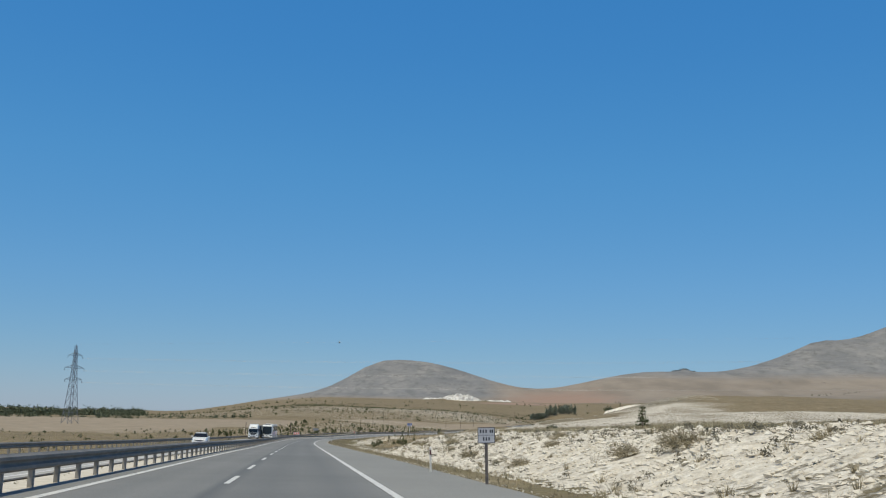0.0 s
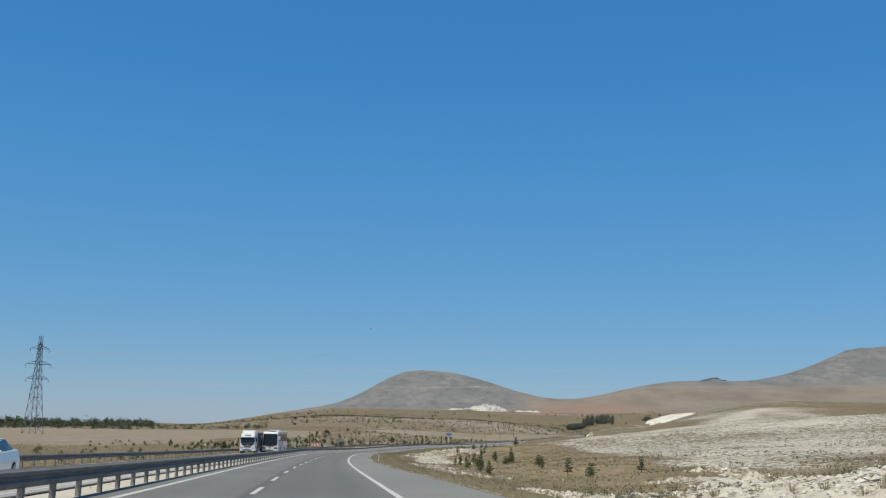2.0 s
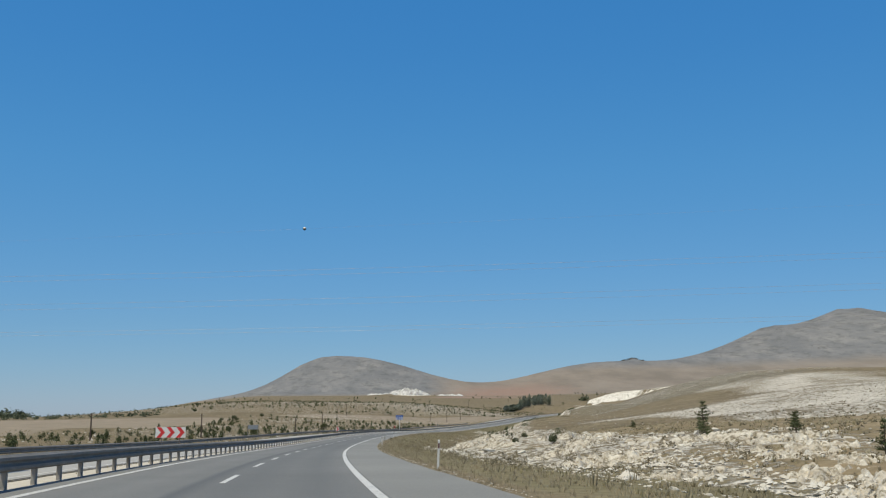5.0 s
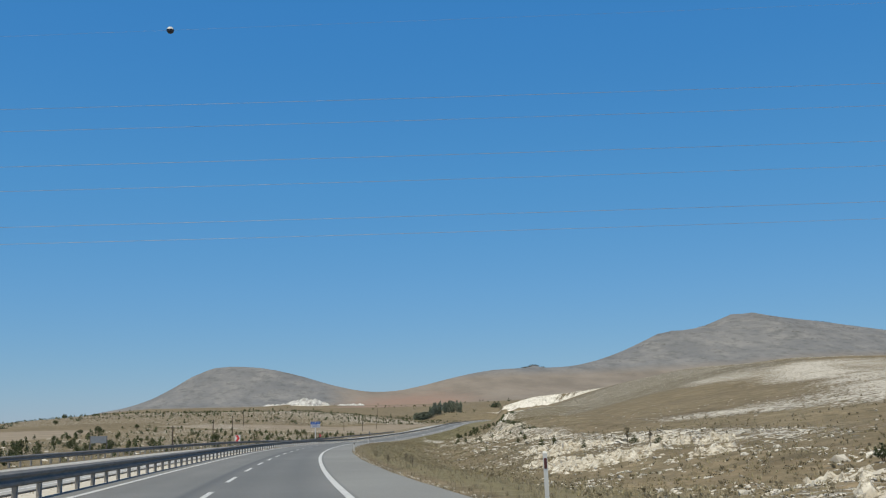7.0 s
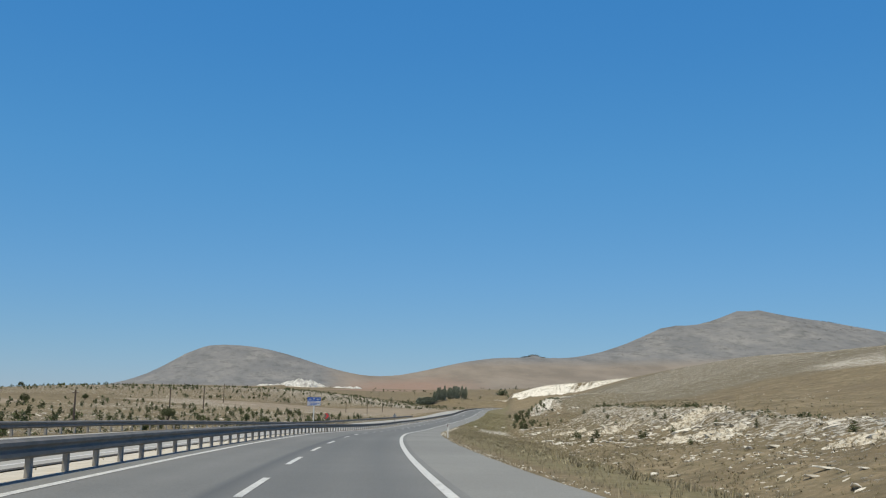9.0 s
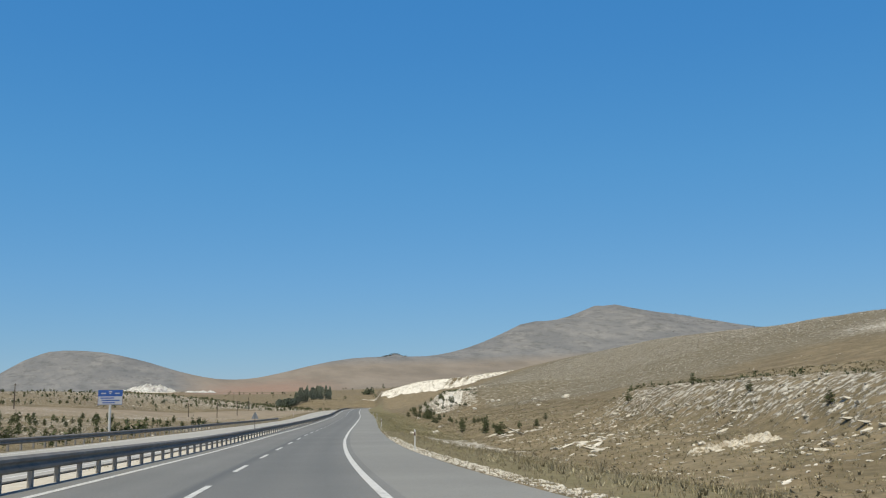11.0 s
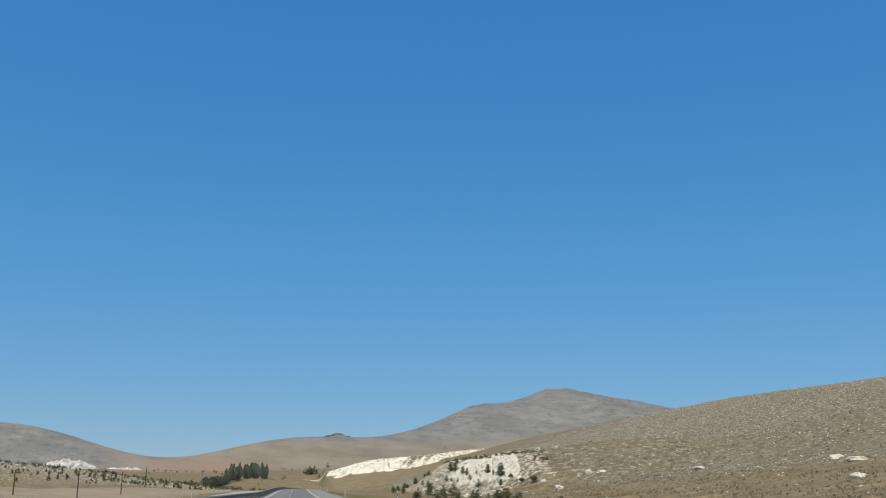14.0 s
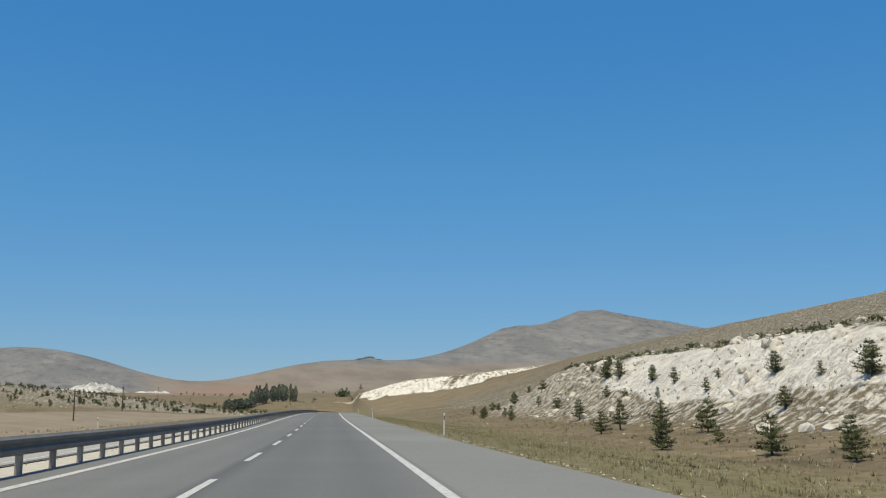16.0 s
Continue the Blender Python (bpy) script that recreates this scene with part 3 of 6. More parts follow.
def white_mask(s, d, x, y):
    wob = 2.0 * fbm(s / 9, d / 9, 3)
    base = np.interp(s, [664, 672, 690, 710, 725], [23.4, 21.6, 21.4, 22.4, 24])
    o = smooth(s + 1.5 * wob - 6.0 * np.maximum(0, d - 24.2), 664.5, 668) * (1 - smooth(s + 2 * wob, 708, 722)) * smooth(d + 0.7 * wob, base - 0.6, base + 0.6) * (1 - smooth(d + 0.6 * wob, 27.0, 28.2))
    back = s - (1330 - 0.9 * d) + 4 * wob
    strip_w = smooth(d, 9, 12.5) * (1 - smooth(d, 118, 128)) * smooth(back, np.interp(d, [4, 9, 18], [9, 7, -1]), np.interp(d, [4, 9, 18], [12, 11, 4.5])) * (1 - smooth(back, np.interp(d, [15, 60], [13, 16]), np.interp(d, [15, 60], [17, 20]))) * np.clip(0.72 + 1.1 * fbm(s / 7, d / 12, 4), 0.2, 1)
    q = np.maximum.reduce([bell(x, y, -52, 2392, 44, 44, 50, 3.0), 0.75 * bell(x, y, -118, 2425, 34, 26, 34), 0.7 * bell(x, y, 36, 2420, 24, 24, 34)]) * 1.2 * np.clip(0.85 + 2.2 * fbm(x / 22, y / 30, 4), 0, 1)
    tail = smooth(s + 3 * wob, np.interp(d, [-16, 8], [1394, 1358]), np.interp(d, [-16, 8], [1400, 1372])) * (1 - smooth(s, 1402, 1412)) * smooth(d, -16, 0) * (1 - smooth(d, 14, 20)) * np.clip(0.55 + 1.2 * fbm(s / 7, d / 5, 3), 0, 1)
    return np.maximum.reduce([o, strip_w, tail, np.minimum(q, 1)])


def spread(parts):
    return np.concatenate([np.arange(a, b, c) for a, b, c in parts])


def grow(a, b, first, rate, most):
    out, step = [a], first
    while out[-1] < b:
        out.append(out[-1] + step)
        step = min(step * rate, most)
    return np.array(out)


SS = np.concatenate([-grow(10, 400, 3, 1.3, 60)[::-1], spread([(-6, 128, 0.75), (128, 222, 1.8), (222, 310, 0.9), (310, 350, 1.6), (350, 530, 0.9), (530, 640, 1.7), (640, 745, 1.0)]), grow(745, 1190, 2.0, 1.02, 9)[:-1], np.arange(1195, 1352, 1.75), np.arange(1356, 1415, 3.5), np.arange(1417, 1580, 7.0), grow(1590, 5400, 12.0, 1.025, 42)])
right_d = np.concatenate([spread([(0, 4, 2.0), (4.0, 5.2, 0.3), (5.2, 34, 0.6), (34, 60, 1.3)]), grow(60, 4300, 2.2, 1.075, 56)])
left_d = np.concatenate([np.array([2.0, 4.6, 5.0, 5.09, 5.3, 5.6, 6.1, 6.5, 6.7, 10, 14.0, 14.3, 15.0, 17]), grow(20, 3600, 2.2, 1.07, 56)])
DD = np.concatenate([-left_d[::-1], right_d])
S2, D2 = np.meshgrid(SS, DD, indexing="ij")
TH_MEAN = -0.03
A2 = TH_MEAN + (np.interp(S2, _s, _th) - TH_MEAN) * np.exp(-((D2 / 420.0) ** 2))
X2 = np.interp(S2, _s, _x) + D2 * np.cos(A2)
Y2 = np.interp(S2, _s, _y) + D2 * np.sin(A2)
Z2 = ground_z(S2, D2, X2, Y2)


def mesh_from(name, verts, faces, material):
    me = bpy.data.meshes.new(name)
    me.from_pydata(verts, [], faces)
    me.materials.append(material)
    me.update()
    return me


def sheet(name, X, Y, Z, material, shade=True):
    n, m = X.shape
    me = bpy.data.meshes.new(name)
    me.vertices.add(n * m)
    me.vertices.foreach_set("co", np.stack([X, Y, Z], -1).ravel().astype(np.float32))
    idx = np.arange(n * m).reshape(n, m)
    q = np.stack([idx[:-1, :-1], idx[:-1, 1:], idx[1:, 1:], idx[1:, :-1]], -1).reshape(-1, 4)
    me.loops.add(q.size)
    me.loops.foreach_set("vertex_index", q.ravel().astype(np.int32))
    me.polygons.add(len(q))
    me.polygons.foreach_set("loop_start", (np.arange(len(q)) * 4).astype(np.int32))
    me.polygons.foreach_set("loop_total", np.full(len(q), 4, np.int32))
    me.polygons.foreach_set("use_smooth", np.full(len(q), shade))
    me.materials.append(material)
    me.update()
    me.validate()
    # faces look up
    if me.polygons[0].normal.z < 0:
        me.flip_normals()
    return me


def put_mask(me, name, values):
    a = me.attributes.new(name, "FLOAT", "POINT")
    a.data.foreach_set("value", np.clip(values, 0, 1).ravel().astype(np.float32))


ground_me = sheet("ground", X2, Y2, Z2, GROUND)
put_mask(ground_me, "chalk", chalk_mask(S2, D2))
put_mask(ground_me, "white", white_mask(S2, D2, X2, Y2))
put_mask(ground_me, "sand", ((D2 < -5.05) & (D2 > -6.65) & (S2 < 1296)).astype(float))
put_mask(ground_me, "verge", smooth(D2, 4.0, 4.4) * (1 - smooth(D2, 8, 15)) * np.interp(S2, [-400, 60, 100, 520, 560, 5600], [0.45, 0.5, 0.62, 0.7, 0.95, 0.95]) * (1 - smooth(S2, 1000, 1400)))
put_mask(ground_me, "redsoil", np.minimum(1, 0.85 * bell(X2, Y2, 250, 3380, 230, 260, 560) + 0.8 * bell(X2, Y2, 60, 2200, 110, 150, 160) + 0.3 * smooth(S2, 700, 780) * (1 - smooth(S2, 1200, 1400)) * smooth(D2, 6, 12) * (1 - smooth(D2, 16, 24))))
SW, DW = S2 + 50 * fbm(S2 / 70, D2 / 70, 3), D2 + 26 * fbm(S2 / 60 + 5, D2 / 60, 3) * smooth(np.abs(D2), 15, 80)
put_mask(ground_me, "stubble", np.maximum.reduce([smooth(-DW - field_edge(S2), -5, 8) * (1 - smooth(-DW, 520, 620)) * smooth(SW, 190, 290) * (1 - smooth(SW - 0.25 * DW, 610, 660)),
                                              smooth(-D2, 17.5, 20) * (1 - smooth(-D2, 100, 120)) * smooth(S2, 648, 662) * (1 - smooth(SW - 3 * D2, 958, 990))]))
put_mask(ground_me, "straw", np.maximum.reduce([0.62 * smooth(D2, 7.5, 11) * (1 - smooth(D2, 26, 33)) * smooth(S2, 100, 125) * (1 - smooth(SW, 300, 345)), 0.38 * smooth(SW, 470, 520) * (1 - smooth(SW, 640, 700)) * smooth(D2, 5.5, 8) * (1 - smooth(DW, 22, 34)), 0.5 * smooth(S2, 800, 950) * (1 - smooth(S2 + 0.9 * D2, 1300, 1330)) * smooth(D2, 9, 16) * (1 - smooth(D2, 45, 80))]))
put_mask(ground_me, "stony", smooth(S2, 540, 620) * (1 - smooth(S2, 860, 980)) * smooth(D2, np.interp(S2, [600, 650, 690, 760], [35, 23, 21, 22]), np.interp(S2, [600, 650, 690, 760], [54, 35, 31, 32])) * (1 - 0.8 * smooth(D2, 95, 130)))
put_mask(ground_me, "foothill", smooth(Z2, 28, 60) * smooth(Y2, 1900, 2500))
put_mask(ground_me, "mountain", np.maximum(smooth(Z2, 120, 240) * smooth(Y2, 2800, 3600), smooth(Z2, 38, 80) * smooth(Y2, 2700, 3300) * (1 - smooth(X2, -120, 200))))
ground = tagged(new("ground", ground_me), "dry steppe with chalk banks, stubble fields and bare hills", "ground", kind="structure")

# ---------------- carriageways ----------------
RS = np.concatenate([np.arange(-60, 960, 1.5), np.arange(960, 1321, 12.0)])


def across(s, d):
    """Cross fall of the other carriageway."""
    return -0.10 + np.clip((-d - 6.6) / 7.8, 0, 1) * (outer_drop(s) + 0.10)


def strip(name, d_list, lift, material, rs=RS, drop=None, track=None, edge=False):
    """A surface that follows the road between the lateral offsets given."""
    Sg, Dg = np.meshgrid(rs, np.array(d_list), indexing="ij")
    if edge:
        ragged = pave_edge(Sg) + 0.10 * fbm(Sg / 2.3, Sg * 0 + 3.3, 3)
        Dg = 1.6 + (Dg - 1.6) * (ragged - 1.6) / 2.55
    X, Y = at(Sg, Dg)
    Z = road_z(Sg) + lift + (0 if drop is None else across(Sg, Dg))
    me = sheet(name, X, Y, Z, material)
    if track is not None:
        put_mask(me, "track", np.broadcast_to(np.interp(Dg, *track), Dg.shape))
    return me


def part(name, bm_or_me, material, parent, label=""):
    if isinstance(bm_or_me, bmesh.types.BMesh):
        me = bpy.data.meshes.new(name)
        bm_or_me.to_mesh(me)
        bm_or_me.free()
        me.materials.append(material)
    else:
        me = bm_or_me
    ob = new(name, me)
    ob.parent = parent
    if label:
        ob["label"] = label
    return ob


TRACK = ([-5, -4.2, -3.6, -3.0, -2.4, -2.1, -1.9, -1.55, -0.9, -0.2, 0.5, 1.1, 1.5, 2.5, 4.1], [0.05, 0.05, 0.3, 0.1, 0.3, 0.25, 1.0, 0.45, 0.6, 0.42, 0.6, 0.3, 0.0, 0, 0])
road = tagged(new("road", strip("road", [-5.06, -4.72, -4.4, -3.9, -3.6, -3.3, -3.0, -2.7, -2.4, -2.1, -1.9, -1.72, -1.55, -1.3, -0.9, -0.5, -0.2, 0.15, 0.5, 0.8, 1.1, 1.6], 0, ASPHALT, track=TRACK)), "grey two-lane asphalt carriageway bending gently right", "road", kind="structure")
tagged(new("shoulder", strip("shoulder", [1.6, 2.4, 3.2, 4.0, 4.15], 0.0, SHOULDER, edge=True)), "pale paved shoulder beside the carriageway", "shoulder", kind="structure")
opposite = tagged(new("opposite_road", strip("opposite_road", [-14.15, -12, -9, -6.65], 0.0, OPPOSITE, drop=True)), "pale asphalt carriageway behind the median rail", "road", kind="structure")


def line_mark(name, d, width, s0, s1, parent, drop=None, step=3.0):
    rs = np.arange(s0, s1 + 0.01, step)
    return part(name, strip(name, [d - width / 2, d + width / 2], 0.006, PAINT, rs, drop), PAINT, parent)


def right_edge_line():
    rs = np.arange(-50, 1311, 3.0)
    Sg, Og = np.meshgrid(rs, np.array([-0.082, 0.082]), indexing="ij")
    X, Y = at(Sg, Og + np.interp(Sg, [0, 100, 330, 361, 400, 500, 516, 560, 637, 720, 1480], [1.46, 1.5, 1.42, 1.34, 1.36, 1.29, 1.35, 1.42, 1.42, 1.3, 1.2]))
    part("edge_line", sheet("edge_line", X, Y, road_z(Sg) + 0.006, PAINT), PAINT, road)


right_edge_line()
line_mark("edge_line", -4.33, 0.175, -50, 1310, road)
line_mark("edge_line", -7.35, 0.15, -50, 1310, opposite, True)
line_mark("edge_line", -13.4, 0.15, -50, 1310, opposite, True)
# dashes, counted from the start of the walk
DASH_N = [-4, 0, 1, 3, 4, 8, 9, 17, 18, 19, 20, 29, 30, 33, 34, 35, 37, 38, 39, 40, 41, 49, 50, 51, 57, 58, 59, 60, 61, 62, 140]
DASH_S = [-0.5, 37.5, 47, 70.2, 80, 114.8, 124.2, 202.6, 215.6, 228.6, 238.9, 323.5, 332.6, 358.8, 367.4, 375.6, 393.6, 402.8, 415.5, 424.7, 434, 513.5, 523.1, 532.5, 587.9, 597.9, 609.3, 620.5, 631, 641.4, 1395]
for k in range(-4, 130):
    if np.interp(k, DASH_N, DASH_S) > 1300:
        break
    s0 = float(np.interp(k, DASH_N, DASH_S))
    side = float(np.interp(s0, [0, 130, 200, 370, 420, 515, 640], [-1.82, -1.8, -1.42, -1.44, -1.65, -1.75, -1.84]))
    line_mark("lane_dash", side, 0.125, s0, s0 + 4.1, road, step=2.05)
for k in range(-4, 85):
    s0 = float(np.interp(k, DASH_N, DASH_S)) + 3
    line_mark("lane_dash", -10.4, 0.13, s0, s0 + 4.1, opposite, True, step=2.05)
# dark asphalt lip where the other carriageway meets the sandy median
tagged(new("trim", strip("trim", [-6.72, -6.70, -6.55, -6.53], 0.03, BITUMEN, drop=True)), "dark bitumen edge between sandy median and carriageway", "road edge", kind="structure")

# ---------------- helpers for things ----------------
def box(bm, sx, sy, sz, m=Matrix.Identity(4), bevel=0.0):
    r = bmesh.ops.create_cube(bm, size=1.0, matrix=m @ Matrix.Diagonal((sx, sy, sz, 1)))
    if bevel:
        es = list({e for v in r["verts"] for e in v.link_edges})
        bmesh.ops.bevel(bm, geom=es, offset=bevel, segments=2, affect="EDGES", profile=0.5)
    return r["verts"]


def rod(bm, a, b, r0, r1=None, seg=8):
    a, b = Vector(a), Vector(b)
    r1 = r0 if r1 is None else r1
    q = (b - a).to_track_quat("Z", "Y").to_matrix().to_4x4()
    bmesh.ops.create_cone(bm, cap_ends=True, segments=seg, radius1=r0, radius2=r1, depth=(b - a).length, matrix=Matrix.Translation((a + b) / 2) @ q)


def stand(s, d, up=0.0, turn=0.0, lean=0.0):
    """A pose on the ground at (s, d), y along the road."""
    x, y = at(s, d)
    z = float(ground_z(np.array(float(s)), np.array(float(d))))
    return Matrix.Translation((float(x), float(y), z + up)) @ Matrix.Rotation(heading(s) + turn, 4, "Z") @ Matrix.Rotation(lean, 4, "Y")


def empty(name, m, label, category, group=""):
    ob = new(name)
    ob.empty_display_size = 0.3
    ob.matrix_world = m
    return tagged(ob, label, category, group)


# ---------------- guard rails ----------------
W_PROFILE = [(0.0, 0.62), (0.03, 0.60), (0.085, 0.575), (0.085, 0.52), (0.03, 0.485), (0.02, 0.465), (0.03, 0.445), (0.085, 0.41), (0.085, 0.355), (0.03, 0.33), (0.0, 0.31)]


def beam_mesh(name, d, s0, s1, side, outer, step=2.0):
    rs = np.arange(s0, s1 + 0.01, step)
    prof = [(o, z) for o, z in W_PROFILE] + [(o - 0.012, z - 0.002) for o, z in reversed(W_PROFILE)]
    verts, faces = [], []
    n = len(prof)
    for s in rs:
        z0 = float(road_z(s)) + (float(outer_drop(s)) if outer else 0.0)
        for o, z in prof:
            x, y = at(s, d + side * o)
            verts.append((float(x), float(y), z0 + z))
    for i in range(len(rs) - 1):
        for j in range(n):
            a, b = i * n + j, i * n + (j + 1) % n
            faces.append((a, b, b + n, a + n))
    me = mesh_from(name, verts, faces, RAIL)
    bm = bmesh.new()
    bm.from_mesh(me)
    bmesh.ops.recalc_face_normals(bm, faces=bm.faces)
    bm.to_mesh(me)
    bm.free()
    return me


def post_mesh():
    bm = bmesh.new()
    # C-section post with a spacer block behind the beam
    box(bm, 0.012, 0.11, 0.60, Matrix.Translation((0.0, 0, 0.25)))
    box(bm, 0.09, 0.012, 0.60, Matrix.Translation((-0.046, 0.055, 0.25)))
    box(bm, 0.09, 0.012, 0.60, Matrix.Translation((-0.046, -0.055, 0.25)))
    me = bpy.data.meshes.new("post")
    bm.to_mesh(me)
    bm.free()
    me.materials.append(POST)
    return me


POST_ME = post_mesh()


def guard_rail(s0, s1, d, outer, label, double):
    m = stand(s0, d)
    rail = empty("guard_rail", m, label, "guard rail", "road guard rails")
    inv = m.inverted()
    for side in ((1, -1) if double else (1,)):
        me = beam_mesh("beam", d + side * 0.03, s0, s1, side, outer)
        me.transform(inv)
        part("beam", me, RAIL, rail)
    if s0 > 900:
        return
    for k in range(int((s1 - s0) / 2.0)):
        s = s0 + 1.0 + 2.0 * k
        x, y = at(s, d)
        p = part("post", POST_ME, POST, rail)
        p.matrix_basis = inv @ Matrix.Translation((float(x), float(y), float(road_z(s)) + (float(outer_drop(s)) if outer else 0.0))) @ Matrix.Rotation(heading(s), 4, "Z")


for a in range(-40, 900, 80):
    guard_rail(a, a + 80, -5.12, False, "grey galvanised steel guard rail along the median", True)
guard_rail(920, 1300, -5.12, False, "grey galvanised steel guard rail receding far off", True)
for a in range(-40, 640, 80):
    guard_rail(a, min(a + 80, 641), -14.75, True, "dark steel guard rail on the outer edge of the other carriageway", False)


# ---------------- vegetation ----------------
def needle_tuft(rng, verts, faces, c, axis, length, wide, count):
    """A spray of thin triangles round an axis."""
    axis = axis.normalized()
    side = axis.orthogonal().normalized()
    for k in range(count):
        a = 2 * math.pi * (k + rng.random()) / count
        out = Matrix.Rotation(a, 3, axis) @ side
        way = (axis * rng.uniform(0.35, 0.9) + out * rng.uniform(0.5, 1.0)).normalized()
        flat = way.cross(axis).normalized() * wide
        i = len(verts)
        verts += [c - flat * 0.6, c + flat * 0.6, c + way * length * rng.uniform(0.7, 1.25) + flat * 0.3]
        faces.append((i, i + 1, i + 2))


def pine_meshes(seed, tall, spread_r, bare, whorls, thin):
    rng = random.Random(seed)
    bm = bmesh.new()
    bend = Vector((rng.uniform(-0.05, 0.05), rng.uniform(-0.05, 0.05), 0))
    rod(bm, (0, 0, -0.12), Vector((0, 0, tall * 0.5)) + bend, 0.035 * tall, 0.024 * tall, 7)
    rod(bm, Vector((0, 0, tall * 0.49)) + bend, Vector((0, 0, tall * 0.97)), 0.024 * tall, 0.006 * tall, 6)
    verts, faces = [], []
    for w in range(whorls):
        f = w / (whorls - 1)
        z = tall * (bare + (0.97 - bare) * f)
        reach = spread_r * (0.98 - 0.74 * f ** 1.15) * (0.8 if w == 0 else 1.0) * rng.uniform(0.8, 1.15) + 0.03 * tall
        n = rng.randint(5, 7) if f < 0.8 else 4
        a0 = rng.random() * 6.28
        for k in range(n):
            if rng.random() < thin:
                continue
            a = a0 + 6.28 * k / n + rng.uniform(-0.3, 0.3)
            r = reach * rng.uniform(0.6, 1.12)
            tip = Vector((math.cos(a) * r, math.sin(a) * r, z + r * rng.uniform(0.05, 0.5)))
            base = Vector((0, 0, z))
            rod(bm, base, base.lerp(tip, 0.9), 0.009 * tall, 0.003 * tall, 4)
            m = max(2, int(r / (0.07 * tall)))
            for j in range(m):
                p = base.lerp(tip, (j + 0.8) / (m + 0.3)) + Vector((rng.uniform(-1, 1), rng.uniform(-1, 1), rng.uniform(-1, 1))) * 0.02 * tall
                needle_tuft(rng, verts, faces, p, (tip - base).normalized() + Vector((0, 0, 0.5)), 0.14 * tall, 0.024 * tall, 9)
    needle_tuft(rng, verts, faces, Vector((0, 0, tall * 0.93)), Vector((0, 0, 1)), 0.14 * tall, 0.02 * tall, 8)
    return bm, mesh_from("crown", [tuple(v) for v in verts], faces, PINE)


def make_pine(seed, tall, spread_r, bare, whorls, thin, label):
    tree = empty("pine_tree", Matrix.Translation((0, 0, -500 - seed * 3)), label, "tree", "young pines beside the road")
    bm, crown = pine_meshes(seed, tall, spread_r, bare, whorls, thin)
    part("trunk", bm, BARK, tree)
    part("crown", crown, PINE, tree)
    return tree


PINE_KINDS = [
    (1, 1.25, 0.60, 0.10, 7, 0.03, "young dark green pine with a dense rounded crown in dry grass"),
    (2, 1.35, 0.56, 0.16, 6, 0.10, "young pine with a sparse layered crown on the slope"),
    (3, 1.05, 0.60, 0.06, 6, 0.05, "low bushy green pine standing in dry grass"),
    (4, 1.4, 0.50, 0.22, 6, 0.12, "thin young pine with bare lower trunk and open branches"),
    (5, 1.2, 0.68, 0.14, 6, 0.10, "broad young pine with upturned branches among white stones"),
]
pines = [make_pine(*k) for k in PINE_KINDS]
_first = [True] * len(pines)


def plant(kinds, s, d, size, rng):
    k = rng.choice(kinds)
    m = stand(s, d, -0.03, rng.uniform(0, 6.28)) @ Matrix.Diagonal((size * rng.uniform(0.85, 1.15), size * rng.uniform(0.85, 1.15), size, 1))
    if _first[k]:
        pines[k].matrix_world = m
        _first[k] = False
        return
    # the original already carries a scale, so the copy's pose is given free of it
    ob = copy_thing(pines[k], Matrix.Identity(4))
    ob.matrix_basis = m


SLOPE_PINES = [
    (279.5, 27.2, 1.75), (243.7, 18.1, 0.95),
    (168.5, 13.4, 0.95), (155.6, 13.6, 0.88), (146.6, 13.2, 1.04), (142.9, 13.5, 1.03), (145.4, 17, 0.95), (232.5, 15.2, 1.1), (217.1, 17.2, 0.87),
    (203.6, 14.5, 0.6), (203.8, 19.2, 1.13), (285, 23.4, 0.73), (183.5, 16.4, 0.77), (162.9, 10.5, 0.9), (155.7, 9.7, 0.82), (150.4, 9.4, 0.92), (171.8, 14.4, 0.93),
    (195.3, 12.8, 0.7), (188.7, 12.7, 0.68), (200.5, 17, 1.01), (171.8, 10.3, 0.78), (166.1, 10.2, 0.77), (163.6, 10.8, 1.08), (177.5, 15.1, 0.87), (160.5, 14.4, 1.01),
    (221.6, 18, 0.87), (186.3, 15.2, 0.93), (178, 10.6, 0.74), (174.2, 11.7, 0.93), (248.8, 16.5, 1.03), (286.6, 17.8, 0.89), (246.7, 19.5, 0.98), (262, 21, 0.95),
    ]
BAND_PINES = [
    (451.5, 17.5, 1.1), (439.3, 19.4, 0.95), (388.4, 16.8, 0.65), (396.1, 21.8, 0.75), (388.7, 20.1, 0.75),
    (443, 15.9, 0.69), (438.5, 18.9, 0.8), (424.2, 19, 0.73), (438.9, 21.4, 0.82), (456.4, 23.6, 0.83), (432.7, 23, 0.62), (423.9, 23, 0.6), (456.3, 16.3, 0.9),
    (452.7, 16.2, 0.69), (448.9, 23, 0.68), (505.6, 25, 0.96), (567.5, 17.6, 0.77), (515, 23, 0.9), (481, 22.6, 0.77), (343, 19.6, 0.83), (339.5, 19.9, 0.65),
    (364.5, 19.4, 0.83), (365.5, 18.6, 0.91), (346.6, 17.5, 0.79), (410, 23, 0.87), (398, 22, 0.84), (470, 22, 0.62), (492, 23.5, 0.87), (540, 21, 0.81), (575, 15, 0.71),
    ]
